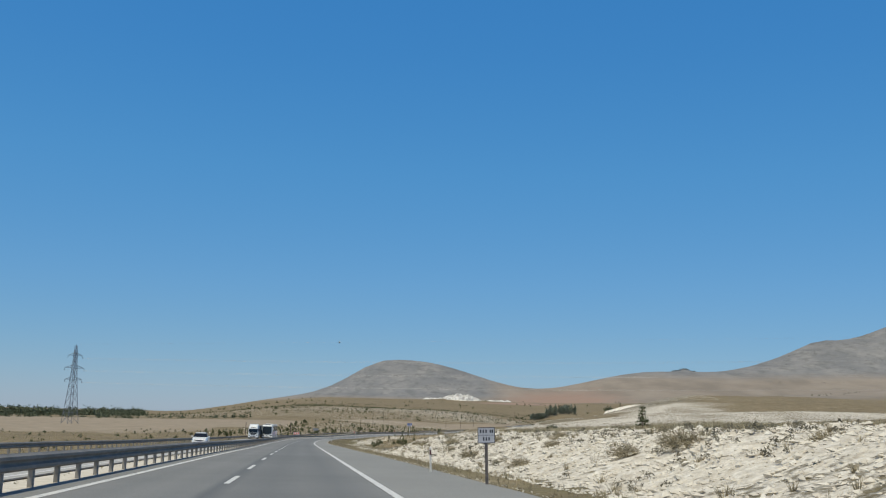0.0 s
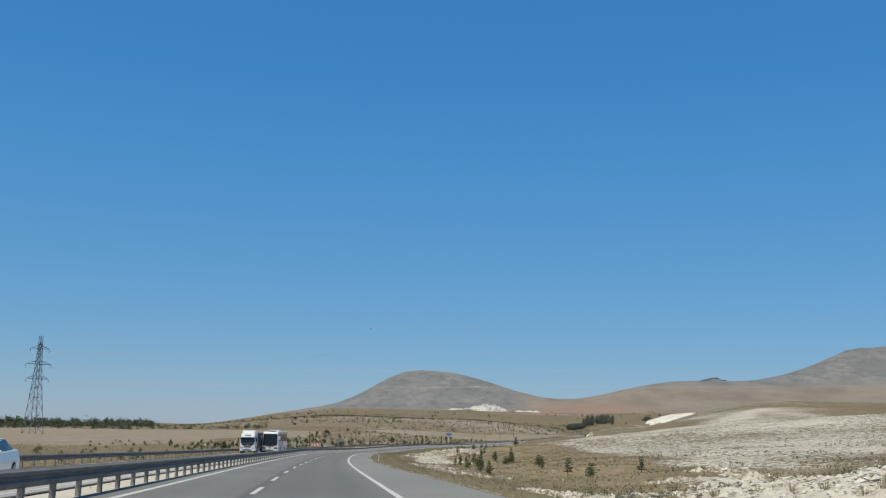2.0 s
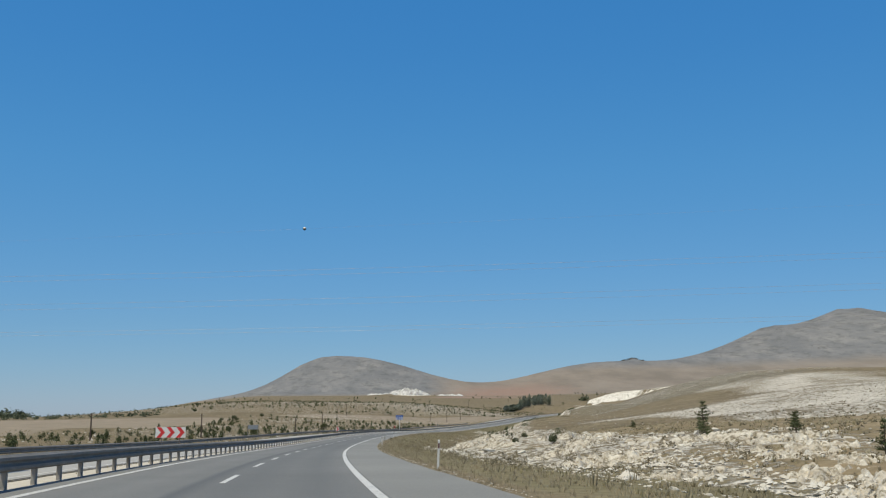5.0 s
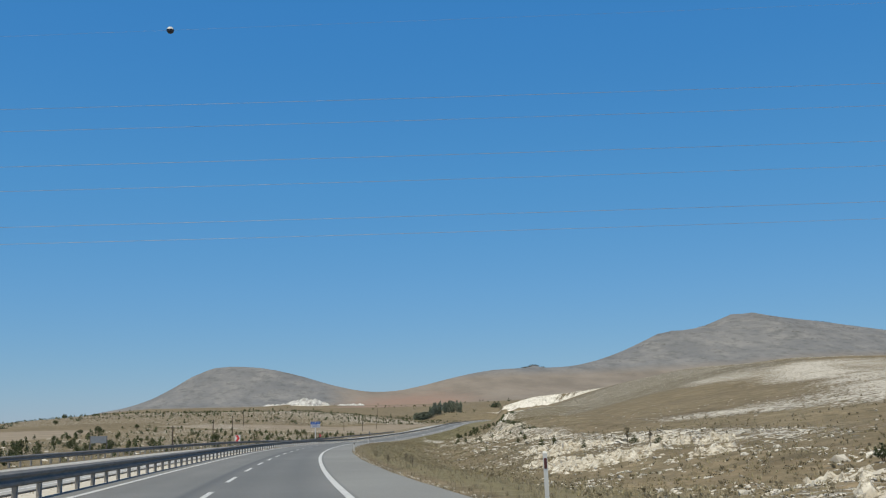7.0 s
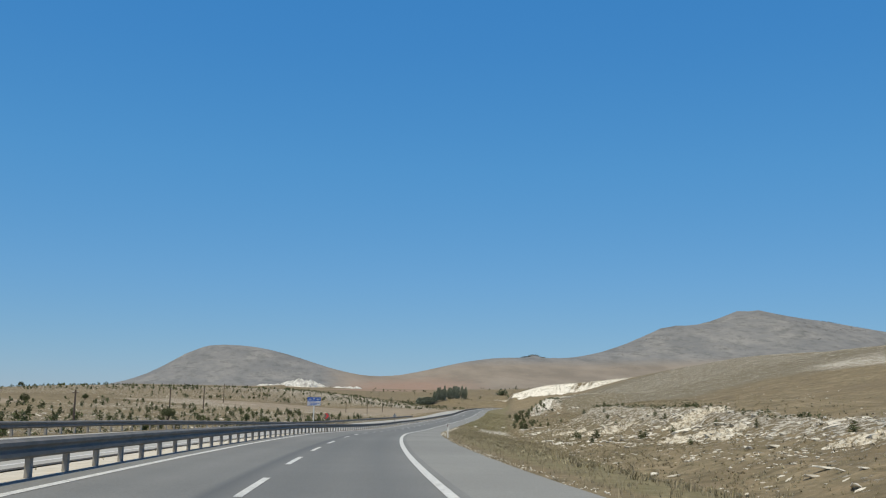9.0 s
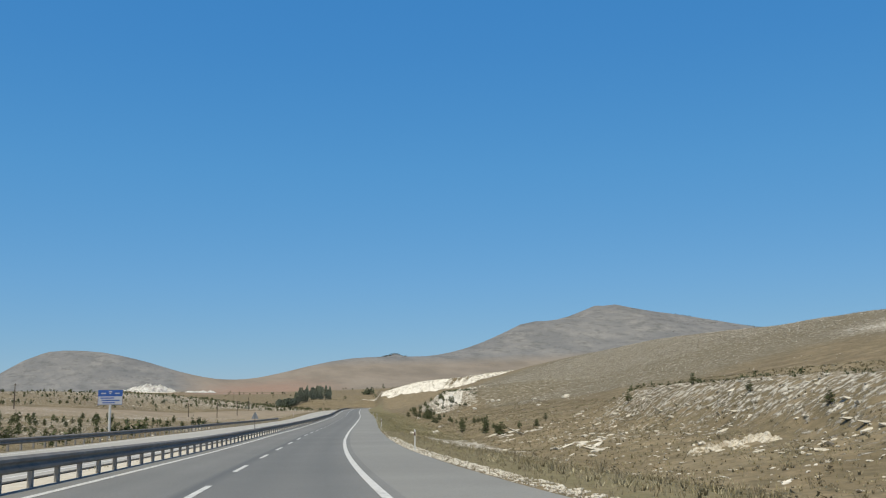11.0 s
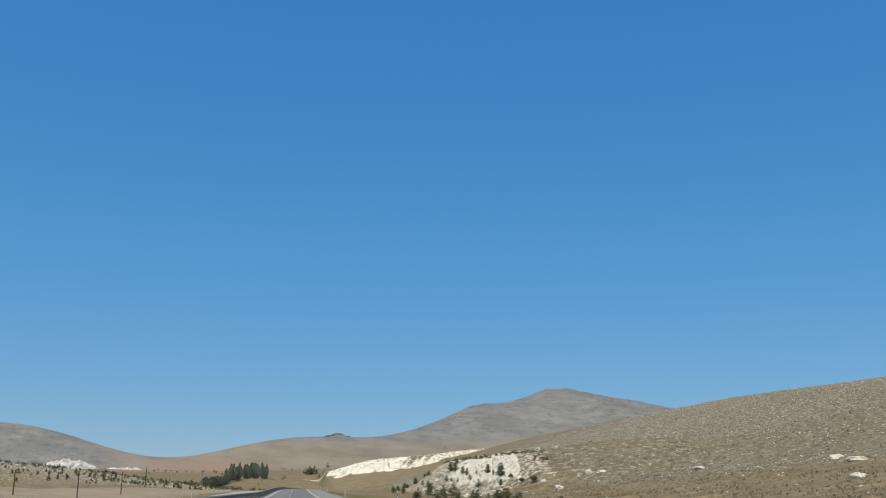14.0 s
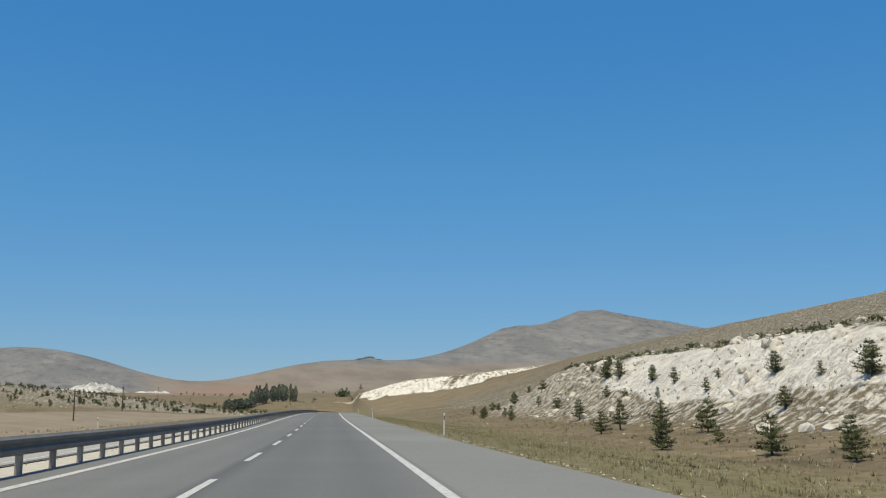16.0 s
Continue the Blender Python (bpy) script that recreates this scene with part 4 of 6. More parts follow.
VERGE_PINES = [
    (559.1, 14.3, 1.19), (544.2, 12.9, 1.35), (561.6, 16, 0.85), (557.8, 16.8, 0.81), (549.3, 16.1, 1.05), (543.3, 16.1, 0.69), (532.6, 14, 1.17), (529.6, 14.7, 0.97),
    (524.7, 14.4, 1.25), (532.1, 17.1, 0.73), (529.5, 18.3, 0.7), (565.3, 16.9, 0.81), (613.5, 15.3, 1.15), (603.4, 13.7, 1.2), (597.5, 13.8, 1.02), (623.5, 16.9, 0.62),
    (619.8, 14, 1.28), (623.2, 13.8, 1.6), (630.5, 14.6, 1.5), (634.6, 14.6, 1.03), (638.7, 13.8, 0.5), (653.2, 16.6, 0.95), (651.6, 14, 0.7), (660.4, 13.7, 1.4), (666.5, 12.2, 1.2),
    (590.5, 15.3, 0.9), (587.7, 15.4, 0.6), (590.6, 17, 0.53), (585.6, 17.3, 0.58), (585.2, 20.3, 0.5)]
CHALK_PINES = [
    (679.7, 22.9, 1.16), (669.9, 22.6, 1.56), (674.1, 22.5, 0.62), (686.6, 21.8, 0.82), (686.9, 22.7, 0.55), (699.9, 23, 1.16), (709.5, 23.4, 1.45), (694.5, 22.7, 1.0),
    (713, 23.3, 1.5), (674.2, 20.7, 1.0), (667, 22, 0.7), (655.6, 17.3, 1.0), (659.5, 15.9, 1.07), (655.8, 14, 0.82), (676.8, 18, 1.57), (668, 15, 0.68), (682.5, 17.6, 1.6),
    (684.7, 16, 1.47), (682.9, 14.4, 1.26), (719.6, 20.5, 1.13), (707.8, 21.8, 0.9), (702.5, 21.7, 0.75), (693.9, 21.3, 0.7), (735, 22.5, 1.2), (745, 23, 0.8), (752, 20.5, 0.9),
    (728.8, 20.7, 0.95), (746.2, 21.4, 1.4), (720.4, 16.4, 1.27), (749.7, 18.4, 1.1), (756.2, 18, 1.0), (706.5, 19.2, 1.45), (756, 20.4, 1.15), (639.5, 14.1, 1.15),
    (722, 24.5, 0.8), (718, 25, 0.9), (738, 16.5, 1.1), (730, 17.5, 0.9)]
rng = random.Random(11)
for s, d, h in SLOPE_PINES:
    plant([3, 1, 4, 3, 2], s, d, h / 1.6, rng)
for s, d, h in BAND_PINES:
    plant([1, 2, 4], s, d, h / 1.6, rng)
for s, d, h in VERGE_PINES:
    plant([0, 2, 0, 4, 1], s, d, h / 1.35, rng)
for s, d, h in CHALK_PINES:
    plant([0, 4, 1, 3], s, d, h / 1.3, rng)
# a lone sapling behind the white bank
plant([3], 65.5, 17.1, 0.82, random.Random(3))
SCATTER = []
# planted rows on the plain beyond the other carriageway
for k in range(780):
    s = rng.uniform(300, 900)
    d = -rng.uniform(24, 30 + 120 * rng.random() ** 0.7)
    if near_field(s, d) or (s < 735 and -d > field_edge(s)):
        continue
    if k % 5 == 0 and d > -75:
        plant([0, 2, 0, 3], s, d, rng.uniform(0.6, 1.2), rng)
    else:
        x, y = (float(v) for v in at(s, d))
        SCATTER.append((x, y, float(ground_z(np.array(s), np.array(d))), rng.uniform(0.55, 1.3)))


def clumps(name, places, material, label, category, seed, tris=18, slim=0.7):
    """Many far trees or bushes as one mesh: each a ragged crown of loose triangles on a short stem."""
    rg = np.random.RandomState(seed)
    V, F = [], []
    n = 0
    for x, y, z, size in places:
        c = rg.normal(size=(tris, 3)) * (0.30 * slim, 0.30 * slim, 0.24) * size + (0, 0, 0.52 * size)
        c[:, 0:2] *= np.clip(1.35 - c[:, 2:3] / size, 0.35, 1.2)
        e = rg.normal(size=(tris, 3, 3)) * 0.17 * (18.0 / tris) ** 0.36 * size
        t = c[:, None, :] + e
        t[:, :, 2] = np.maximum(t[:, :, 2], 0.03 * size)
        t += (x, y, z)
        V.append(t.reshape(-1, 3))
        stem = np.array([[-0.03, 0, -0.05], [0.03, 0, -0.05], [0, 0.02, 0.5]]) * size + (x, y, z)
        V.append(stem)
    V = np.concatenate(V)
    F = np.arange(len(V)).reshape(-1, 3)
    me = mesh_from(name, V.tolist(), F.tolist(), material)
    return tagged(new(name, me), label, category, kind="stuff")


def far_places(n, seed, sr, dr, sizes, keep=None, from_edge=False):
    rg = np.random.RandomState(seed)
    s = rg.uniform(*sr, n)
    d = rg.uniform(*dr, n)
    if from_edge:
        d = d + pave_edge(s)
    if keep is not None:
        ok = keep(s, d, rg)
        s, d = s[ok], d[ok]
    x, y = at(s, d)
    z = ground_z(s, d, x, y)
    return list(zip(x, y, z, rg.uniform(*sizes, len(s))))


clumps("young_conifers", SCATTER, PINE, "young dark conifers planted on the plain", "trees", 33, 110, 0.62)
clumps("distant_trees", far_places(4800, 3, (480, 1500), (-420, -22), (0.7, 1.6), lambda s, d, rg: (rg.rand(len(s)) < 0.25 + 0.75 * (fbm(s / 60, d / 40, 3) > 0.0)) & ~near_field(s, d) & ((s > 735) | (-d < field_edge(s)))), PINE,
       "scattered dark conifers on the dry slope beyond the road", "trees", 4, 40)
clumps("hill_scrub", far_places(900, 5, (1300, 3000), (-900, 900), (2.0, 4.5), lambda s, d, rg: fbm(s / 260, d / 160, 3) > 0.06), SHRUB, "dark scrub and field hedges on the far slopes", "shrubs", 6)

clumps("plain_scrub", far_places(5200, 83, (320, 1150), (-190, -20), (0.2, 0.55), lambda s, d, rg: ~near_field(s, d) & ((s > 735) | (-d < field_edge(s))) & (fbm(s / 15 + 9, d / 9, 3) > -0.1 * rg.rand(len(s)))), SHRUB, "low dark scrub dotted over the planted plain", "shrubs", 84, 14, 1.3)
clumps("slope_scrub", far_places(3000, 21, (318, 530), (6.5, 27), (0.08, 0.22), lambda s, d, rg: fbm(s / 7, d / 4, 3) > -0.06 + 0.12 * rg.rand(len(s))) + far_places(1600, 22, (222, 318), (5.5, 20), (0.08, 0.22), lambda s, d, rg: fbm(s / 7, d / 4, 3) > -0.02), DRYSCRUB, "low dry brown scrub tufts over the slope", "scrub", 23, 30, 1.7)


def mountain_places(n, seed, xr, yr, low, high, sizes):
    """Spots on the upper slopes of a far mountain, thickest along its broken crest."""
    rg = np.random.RandomState(seed)
    x, y = rg.uniform(*xr, n), rg.uniform(*yr, n)
    z = far_z(x, y)
    ok = fbm(x / 140, z / 22, 3) + 0.22 * smooth(z, low, high) > 0.20 + 0.12 * rg.rand(n)
    return list(zip(x[ok], y[ok], z[ok] - 1.0, rg.uniform(*sizes, ok.sum())))


clumps("mountain_scrub", mountain_places(9000, 15, (850, 2500), (3250, 4180), 150, 370, (1.6, 4.2)), RIDGE, "scrub and rocks along the mountain ridge, greyed as by haze", "shrubs", 16, 8, 1.5)


RIDGEWOOD = leaf_mat("ridge_wood", (0.085, 0.088, 0.07), (0.135, 0.137, 0.112))
rgk = np.random.RandomState(88)
kx, ky = rgk.uniform(768, 858, 150), 4165 + rgk.uniform(-25, 25, 150)
clumps("knob_wood", [(x, y, z - 0.8, w) for x, y, z, w in zip(kx, ky, far_z(kx, ky), rgk.uniform(2.5, 5.0, 150))], RIDGEWOOD, "dark scrub fringing the knob on the ridge", "shrubs", 89, 10, 1.5)


def treeline(seed):
    rg = np.random.RandomState(seed)
    out = []
    for k in range(900):
        az = radians(rg.uniform(13.2, 34))
        r = rg.uniform(860, 1050) if k % 3 else rg.uniform(620, 800)
        if az < radians(19):
            r = rg.uniform(640, 780)
        x, y = -math.sin(az) * r, math.cos(az) * r + 15
        z = float(far_z(np.array(x), np.array(y)))
        size = rg.uniform(1.8, 3.6) if az < radians(19) else (rg.uniform(3.4, 7.5) if k % 3 else rg.uniform(2.0, 4.0))
        out.append((x, y, z - 0.4, size))
    return out


clumps("tree_belt", treeline(8), BELT, "dark green belt of trees on the far plain", "trees", 9, 84, 1.2)
clumps("plain_shrubs", far_places(240, 21, (40, 560), (-70, -17), (0.3, 0.75)), SHRUB, "low dark shrubs on the dry plain", "shrubs", 22, 80, 1.1)


# poplars by the far village
def poplar(seed):
    rg = random.Random(seed)
    tree = empty("poplar_tree", Matrix.Translation((0, 0, -560 - seed)), "tall narrow grey-green poplar in a far grove", "tree", "poplar grove")
    bm = bmesh.new()
    rod(bm, (0, 0, -0.5), (0, 0, 12), 0.3, 0.1, 7)
    verts, faces = [], []
    for k in range(430):
        f = rg.random() ** 0.8
        z = 1.5 + 12.5 * f
        r = 2.8 * math.sin(math.pi * min(1, 0.12 + 0.86 * f)) * rg.random() ** 0.4
        a = rg.random() * 6.28
        c = Vector((math.cos(a) * r, math.sin(a) * r, z))
        needle_tuft(rg, verts, faces, c, Vector((math.cos(a), math.sin(a), 1.6)), 1.0, 0.42, 3)
    part("trunk", bm, BARK, tree)
    part("crown", mesh_from("crown", [tuple(v) for v in verts], faces, POPLAR), POPLAR, tree)
    return tree


grove = [poplar(1), poplar(2)]
rng = random.Random(4)
for k in range(38):
    # tall columns towards the far end, low wide crowns before them
    along = k / 37
    x, y = 58 + 66 * along + rng.uniform(-3, 3), 1286 + 156 * along + rng.uniform(-5, 5)
    s_a, d_a = plan(x, y)
    z = float(ground_z(np.array(s_a), np.array(d_a)))
    low = along < 0.30
    tall = rng.uniform(0.42, 0.6) if low else rng.uniform(0.72, 1.02)
    wide = rng.uniform(0.9, 1.2) if low else rng.uniform(0.55, 0.8)
    m = Matrix.Translation((x, y, z - 0.3)) @ Matrix.Rotation(rng.uniform(0, 6), 4, "Z") @ Matrix.Diagonal((wide, wide, tall, 1))
    if k < 2:
        grove[k].matrix_world = m
    else:
        copy_thing(grove[k % 2], Matrix.Identity(4)).matrix_basis = m
clumps("far_hedge", [(*(float(v) for v in at(s, d)), float(ground_z(np.array(s), np.array(d))), z) for s, d, z in [(1545 + 3 * (k % 3), -6 + 0.8 * k, 4.8 + (k * 7 % 5) * 0.4) for k in range(11)]], BELT, "dark clump of trees beside the far end of the road", "trees", 31, 30, 1.3)


# ---------------- grass, tussocks and dry weeds ----------------
def blades(name, places, material, label, seed, count=7, wide=0.022, lean=0.55):
    rg = np.random.RandomState(seed)
    P = np.array(places)
    n = len(P)
    a = rg.uniform(0, 2 * np.pi, (n, count))
    h = P[:, 3:4] * rg.uniform(0.6, 1.2, (n, count))
    r0 = P[:, 3:4] * rg.uniform(0, 0.35, (n, count))
    out = h * lean * rg.uniform(0.2, 1.0, (n, count))
    cx, cy = P[:, 0:1] + np.cos(a) * r0, P[:, 1:2] + np.sin(a) * r0
    w = wide * rg.uniform(0.7, 1.5, (n, count)) * (0.5 + P[:, 3:4])
    z = np.repeat(P[:, 2:3], count, 1)
    T = np.stack([np.stack([cx - np.sin(a) * w, cy + np.cos(a) * w, z - 0.03], -1), np.stack([cx + np.sin(a) * w, cy - np.cos(a) * w, z - 0.03], -1), np.stack([cx + np.cos(a) * out, cy + np.sin(a) * out, z + h], -1)], 2)
    V = T.reshape(-1, 3)
    me = bpy.data.meshes.new(name)
    me.vertices.add(len(V))
    me.vertices.foreach_set("co", V.ravel().astype(np.float32))
    me.loops.add(len(V))
    me.loops.foreach_set("vertex_index", np.arange(len(V), dtype=np.int32))
    me.polygons.add(len(V) // 3)
    me.polygons.foreach_set("loop_start", np.arange(0, len(V), 3, dtype=np.int32))
    me.polygons.foreach_set("loop_total", np.full(len(V) // 3, 3, np.int32))
    me.materials.append(material)
    me.update()
    return tagged(new(name, me), label, "grass", kind="stuff")


def tuft_places(n, seed, sr, dr, sizes, keep=None):
    return [p for p in far_places(n, seed, sr, dr, sizes, keep)]


VERGE_ALL = tuft_places(62000, 41, (-5, 740), (3.6, 13), (0.04, 0.14), lambda s, d, rg: (d > pave_edge(s)) & (rg.rand(len(s)) < 1.1 - (d - 4.2) * 0.09) & (chalk_mask(s, d) < 0.4))
half_y = float(at(525, 8)[1])
blades("dry_verge_grass", [p for p in VERGE_ALL if p[1] < half_y], DRYVERGE, "grey-brown dry grass along the pavement edge", 42, 9, 0.008, 0.9)
blades("verge_grass", [p for p in VERGE_ALL if p[1] >= half_y], GREENGRASS, "yellow-green grass along the pavement edge", 40, 12, 0.007, 0.7)
blades("dry_grass", tuft_places(60000, 43, (-5, 740), (5.5, 34), (0.05, 0.16), lambda s, d, rg: (chalk_mask(s, d) < 0.45) & (rg.rand(len(s)) < 1.1 - d / 34)), STRAW, "dry straw-coloured grass on the slope", 44, 6, 0.016)
blades("tussocks", tuft_places(60000, 45, (90, 820), (14, 130), (0.06, 0.15), lambda s, d, rg: (rg.rand(len(s)) < 1.0 - np.where((s < 400) | (s > 600), d / 140, d / 60)) & (fbm(s / 7, d / 5, 2) > -0.06)), TUMBLE, "grey-brown tussocks scattered over the chalky slope", 46, 9, 0.05, 1.1)
SEDGE = leaf_mat("grey_green_grass", (0.16, 0.136, 0.078), (0.285, 0.242, 0.15))
PALEGRASS = leaf_mat("bleached_grass", (0.33, 0.285, 0.18), (0.52, 0.465, 0.32))


def meadow(s, d, rg):
    return (rg.rand(len(s)) < 0.25 + 1.5 * (fbm(s / 5, d / 3, 3) + 0.12)) & (chalk_mask(s, d) < 0.42)


def bleached(s, d, rg):
    return (fbm(s / 4 + 31, d / 2.5, 3) > 0.02) & (chalk_mask(s, d) < 0.42)


blades("sedge_clumps", tuft_places(17000, 141, (470, 660), (6.0, 36), (0.05, 0.14), meadow) + tuft_places(12000, 142, (110, 330), (8, 34), (0.05, 0.14), meadow) + tuft_places(6000, 143, (330, 470), (5, 16), (0.05, 0.14), meadow), SEDGE, "grey-green grass clumps standing over the slope", 144, 9, 0.03, 1.2)
blades("bleached_clumps", tuft_places(15000, 145, (470, 660), (5.5, 34), (0.04, 0.12), bleached) + tuft_places(11000, 146, (110, 330), (6, 34), (0.04, 0.12), bleached) + tuft_places(6000, 147, (330, 470), (5, 18), (0.04, 0.12), bleached), PALEGRASS, "bleached straw clumps standing over the slope", 148, 9, 0.026, 1.2)
blades("weeds", tuft_places(120, 47, (0, 720), (4.6, 9), (0.22, 0.5)), TUMBLE, "tall dry weeds at the roadside", 48, 14, 0.010, 0.5)
blades("bank_tufts", tuft_places(520, 49, (0, 118), (6, 20), (0.10, 0.26)), TUMBLE, "grey dry tufts on the white stony bank", 50, 30, 0.012, 1.0)
DARKTUFT = leaf_mat("grey_scrub", (0.105, 0.098, 0.07), (0.215, 0.195, 0.145))
clumps("bank_scrub", far_places(1250, 151, (35, 122), (6.5, 17), (0.09, 0.24), lambda s, d, rg: fbm(s / 6, d / 4, 3) > -0.12 * rg.rand(len(s))), DARKTUFT, "small dark scrub tufts dotting the white bank", "scrub", 152, 46, 1.5)
blades("crest_grass", tuft_places(4600, 153, (60, 128), (15.6, 29), (0.12, 0.34), lambda s, d, rg: fbm(s / 8, d / 4, 3) > -0.15 * rg.rand(len(s))), PALEGRASS, "tan and olive grass growing behind the bank", 154, 22, 0.014, 1.0)
blades("crest_sedge", tuft_places(3600, 155, (60, 128), (15.6, 29), (0.10, 0.28), lambda s, d, rg: fbm(s / 8 + 5, d / 4, 3) > -0.1 * rg.rand(len(s))), SEDGE, "olive grass growing behind the bank", 156, 22, 0.014, 1.0)
blades("median_grass", tuft_places(700, 51, (-5, 700), (-6.5, -5.9), (0.04, 0.09)), STRAW, "thin dry grass on the sandy median", 52, 5, 0.012)
blades("plain_grass", tuft_places(16000, 53, (0, 760), (-70, -15.5), (0.10, 0.25)), STRAW, "dry grass on the plain", 54, 7, 0.025)


def tumbleweed(seed, label):
    rg = random.Random(seed)
    verts, faces = [], []
    for k in range(260):
        a, b = rg.random() * 6.28, rg.random() ** 0.6 * 1.5
        w = Vector((math.cos(a) * math.sin(b), math.sin(a) * math.sin(b), math.cos(b) * 0.8))
        needle_tuft(rg, verts, faces, w * rg.uniform(0.12, 0.36), w, 0.16, 0.008, 4)
    return tagged(new("dry_bush", mesh_from("dry_bush", [tuple(v) for v in verts], faces, TUMBLE)), label, "bush", "dry bushes on the bank")


weed = tumbleweed(3, "round grey-brown dry bush on the white stony bank")
BUSHES = [(40.6, 9.5, 1.9), (42.5, 8.6, 1.4), (50.0, 7.3, 1.2), (53.0, 9.3, 1.2), (61.0, 7.4, 1.5), (58.0, 10.8, 1.3), (66.0, 9.5, 1.4), (71.0, 8.0, 1.2), (77.0, 9.0, 1.5), (84.0, 8.2, 1.3), (47.0, 11.5, 1.0), (36.0, 11.0, 1.2), (88.0, 10.5, 1.4), (96.0, 9.0, 1.3), (104.0, 12.0, 1.2)]
for k, (s, d, size) in enumerate(BUSHES):
    m = stand(s, d, -0.05, k * 1.7) @ Matrix.Diagonal((size, size, size * 0.85, 1))
    if k == 0:
        weed.matrix_world = m
    else:
        copy_thing(weed, Matrix.Identity(4)).matrix_basis = m


def shrub(seed, label):
    rg = random.Random(seed)
    ob = empty("shrub", Matrix.Translation((0, 0, -590)), label, "shrub", "green shrubs by the road")
    bm = bmesh.new()
    for k in range(6):
        a = k * 1.05 + rg.random()
        rod(bm, (0, 0, -0.1), (math.cos(a) * 0.35, math.sin(a) * 0.35, 0.7), 0.03, 0.01, 5)
    verts, faces = [], []
    for k in range(330):
        a, b = rg.random() * 6.28, rg.random() ** 0.6 * 1.7
        w = Vector((math.cos(a) * math.sin(b) * 0.6, math.sin(a) * math.sin(b) * 0.6, math.cos(b) * 0.55 + 0.55))
        needle_tuft(rg, verts, faces, w * rg.uniform(0.5, 1.0) + Vector((0, 0, 0.05)), w, 0.17, 0.045, 4)
    part("stems", bm, BARK, ob)
    part("crown", mesh_from("crown", [tuple(v) for v in verts], faces, SHRUB), SHRUB, ob)
    return ob


bush = shrub(6, "leafy dark green shrub standing in dry grass")
SHRUBS = [(112.0, 24.0, 1.0), (526.4, -44.3, 1.9), (584.7, -98.0, 1.9), (572.9, -98.3, 1.3), (629.1, -103.0, 1.4), (816.2, -213.5, 2.2), (698.2, -163.0, 1.7), (666.7, 23.1, 0.5), (663.1, 23.6, 0.5), (661.6, 24.6, 0.7), (645.2, 13.6, 0.5), (266.0, 13.5, 0.4), (271.0, 14.5, 0.45), (277.0, 13.0, 0.4), (300.0, 17.0, 0.5), (306.0, 18.0, 0.45), (313.0, 17.5, 0.5)]
for k, (s, d, size) in enumerate(SHRUBS):
    m = stand(s, d, -0.05, k * 2.1) @ Matrix.Diagonal((size, size, size, 1))
    if k == 0:
        bush.matrix_world = m
    else:
        copy_thing(bush, Matrix.Identity(4)).matrix_basis = m


# ---------------- stones ----------------
def ico():
    bm = bmesh.new()
    bmesh.ops.create_icosphere(bm, subdivisions=1, radius=1.0)
    v = np.array([x.co[:] for x in bm.verts])
    f = np.array([[x.index for x in p.verts] for p in bm.faces])
    bm.free()
    return v, f


ICO_V, ICO_F = ico()


OCT_V = np.array([(1, 0, 0), (-1, 0, 0), (0, 1, 0), (0, -1, 0), (0, 0, 1), (0, 0, -1)], float)
OCT_F = np.array([(a, b, c) for c in (4, 5) for a, b in ((0, 2), (2, 1), (1, 3), (3, 0))])
OCT_F[4:] = OCT_F[4:, ::-1]


def rock_cloud(name, places, label, seed, flat=0.6, long=1.3, turn=None, coarse=False):
    rg = np.random.RandomState(seed)
    V, F, n = [], [], 0
    for x, y, z, size in places:
        v = OCT_V if coarse else ICO_V
        v = v * (1 + rg.uniform(-0.30, 0.30, (len(v), 1)))
        v = v * (size * rg.uniform(0.8, long), size * rg.uniform(0.5, 0.9), size * flat * rg.uniform(0.6, 1.2))
        a = rg.uniform(0, 6.28) if turn is None else turn + rg.normal() * 0.25
        t = rg.uniform(-0.35, 0.35)
        c, s_, ct, st = math.cos(a), math.sin(a), math.cos(t), math.sin(t)
        v = v @ np.array([[ct, 0, -st], [0, 1, 0], [st, 0, ct]])
        v = v @ np.array([[c, s_, 0], [-s_, c, 0], [0, 0, 1]])
        V.append(v + (x, y, z + size * flat * 0.15))
        F.append((OCT_F if coarse else ICO_F) + n)
        n += len(v)
    me = mesh_from(name, np.concatenate(V).tolist(), np.concatenate(F).tolist(), ROCK)
    return tagged(new(name, me), label, "stones", kind="stuff")


rock_cloud("bank_rubble", far_places(34000, 61, (0, 122), (5.4, 17), (0.018, 0.07)) + far_places(9000, 54, (0, 122), (5.6, 17), (0.06, 0.14)), "white chalk rubble covering the cut bank", 62, 0.6, 1.3, None, True)
rock_cloud("slope_rubble", far_places(4200, 58, (118, 152), (10, 26), (0.02, 0.11), lambda s, d, rg: chalk_mask(s, d) > 0.25 + 0.3 * rg.rand(len(s))) + far_places(1300, 56, (137, 176), (5.4, 10.5), (0.03, 0.13), lambda s, d, rg: chalk_mask(s, d) > 0.2) + far_places(4200, 53, (174, 246), (7.4, 13.6), (0.03, 0.14), lambda s, d, rg: chalk_mask(s, d) > 0.15 + 0.25 * rg.rand(len(s))), "white chalk rubble spilling over dry grass", 55, 0.6, 1.4, None, True)
rock_cloud("bank_blocks", far_places(240, 60, (0, 122), (6.0, 16), (0.12, 0.22)), "larger chalk blocks on the cut bank", 59)
rock_cloud("rock_ledges", far_places(8500, 63, (222, 325), (7.0, 20), (0.025, 0.11), lambda s, d, rg: fbm(s / 6, d / 3, 3) > rg.uniform(-0.12, 0.12, len(s))), "broken white chalk ledges in the slope", 64, 0.42, 1.7, 0.35)
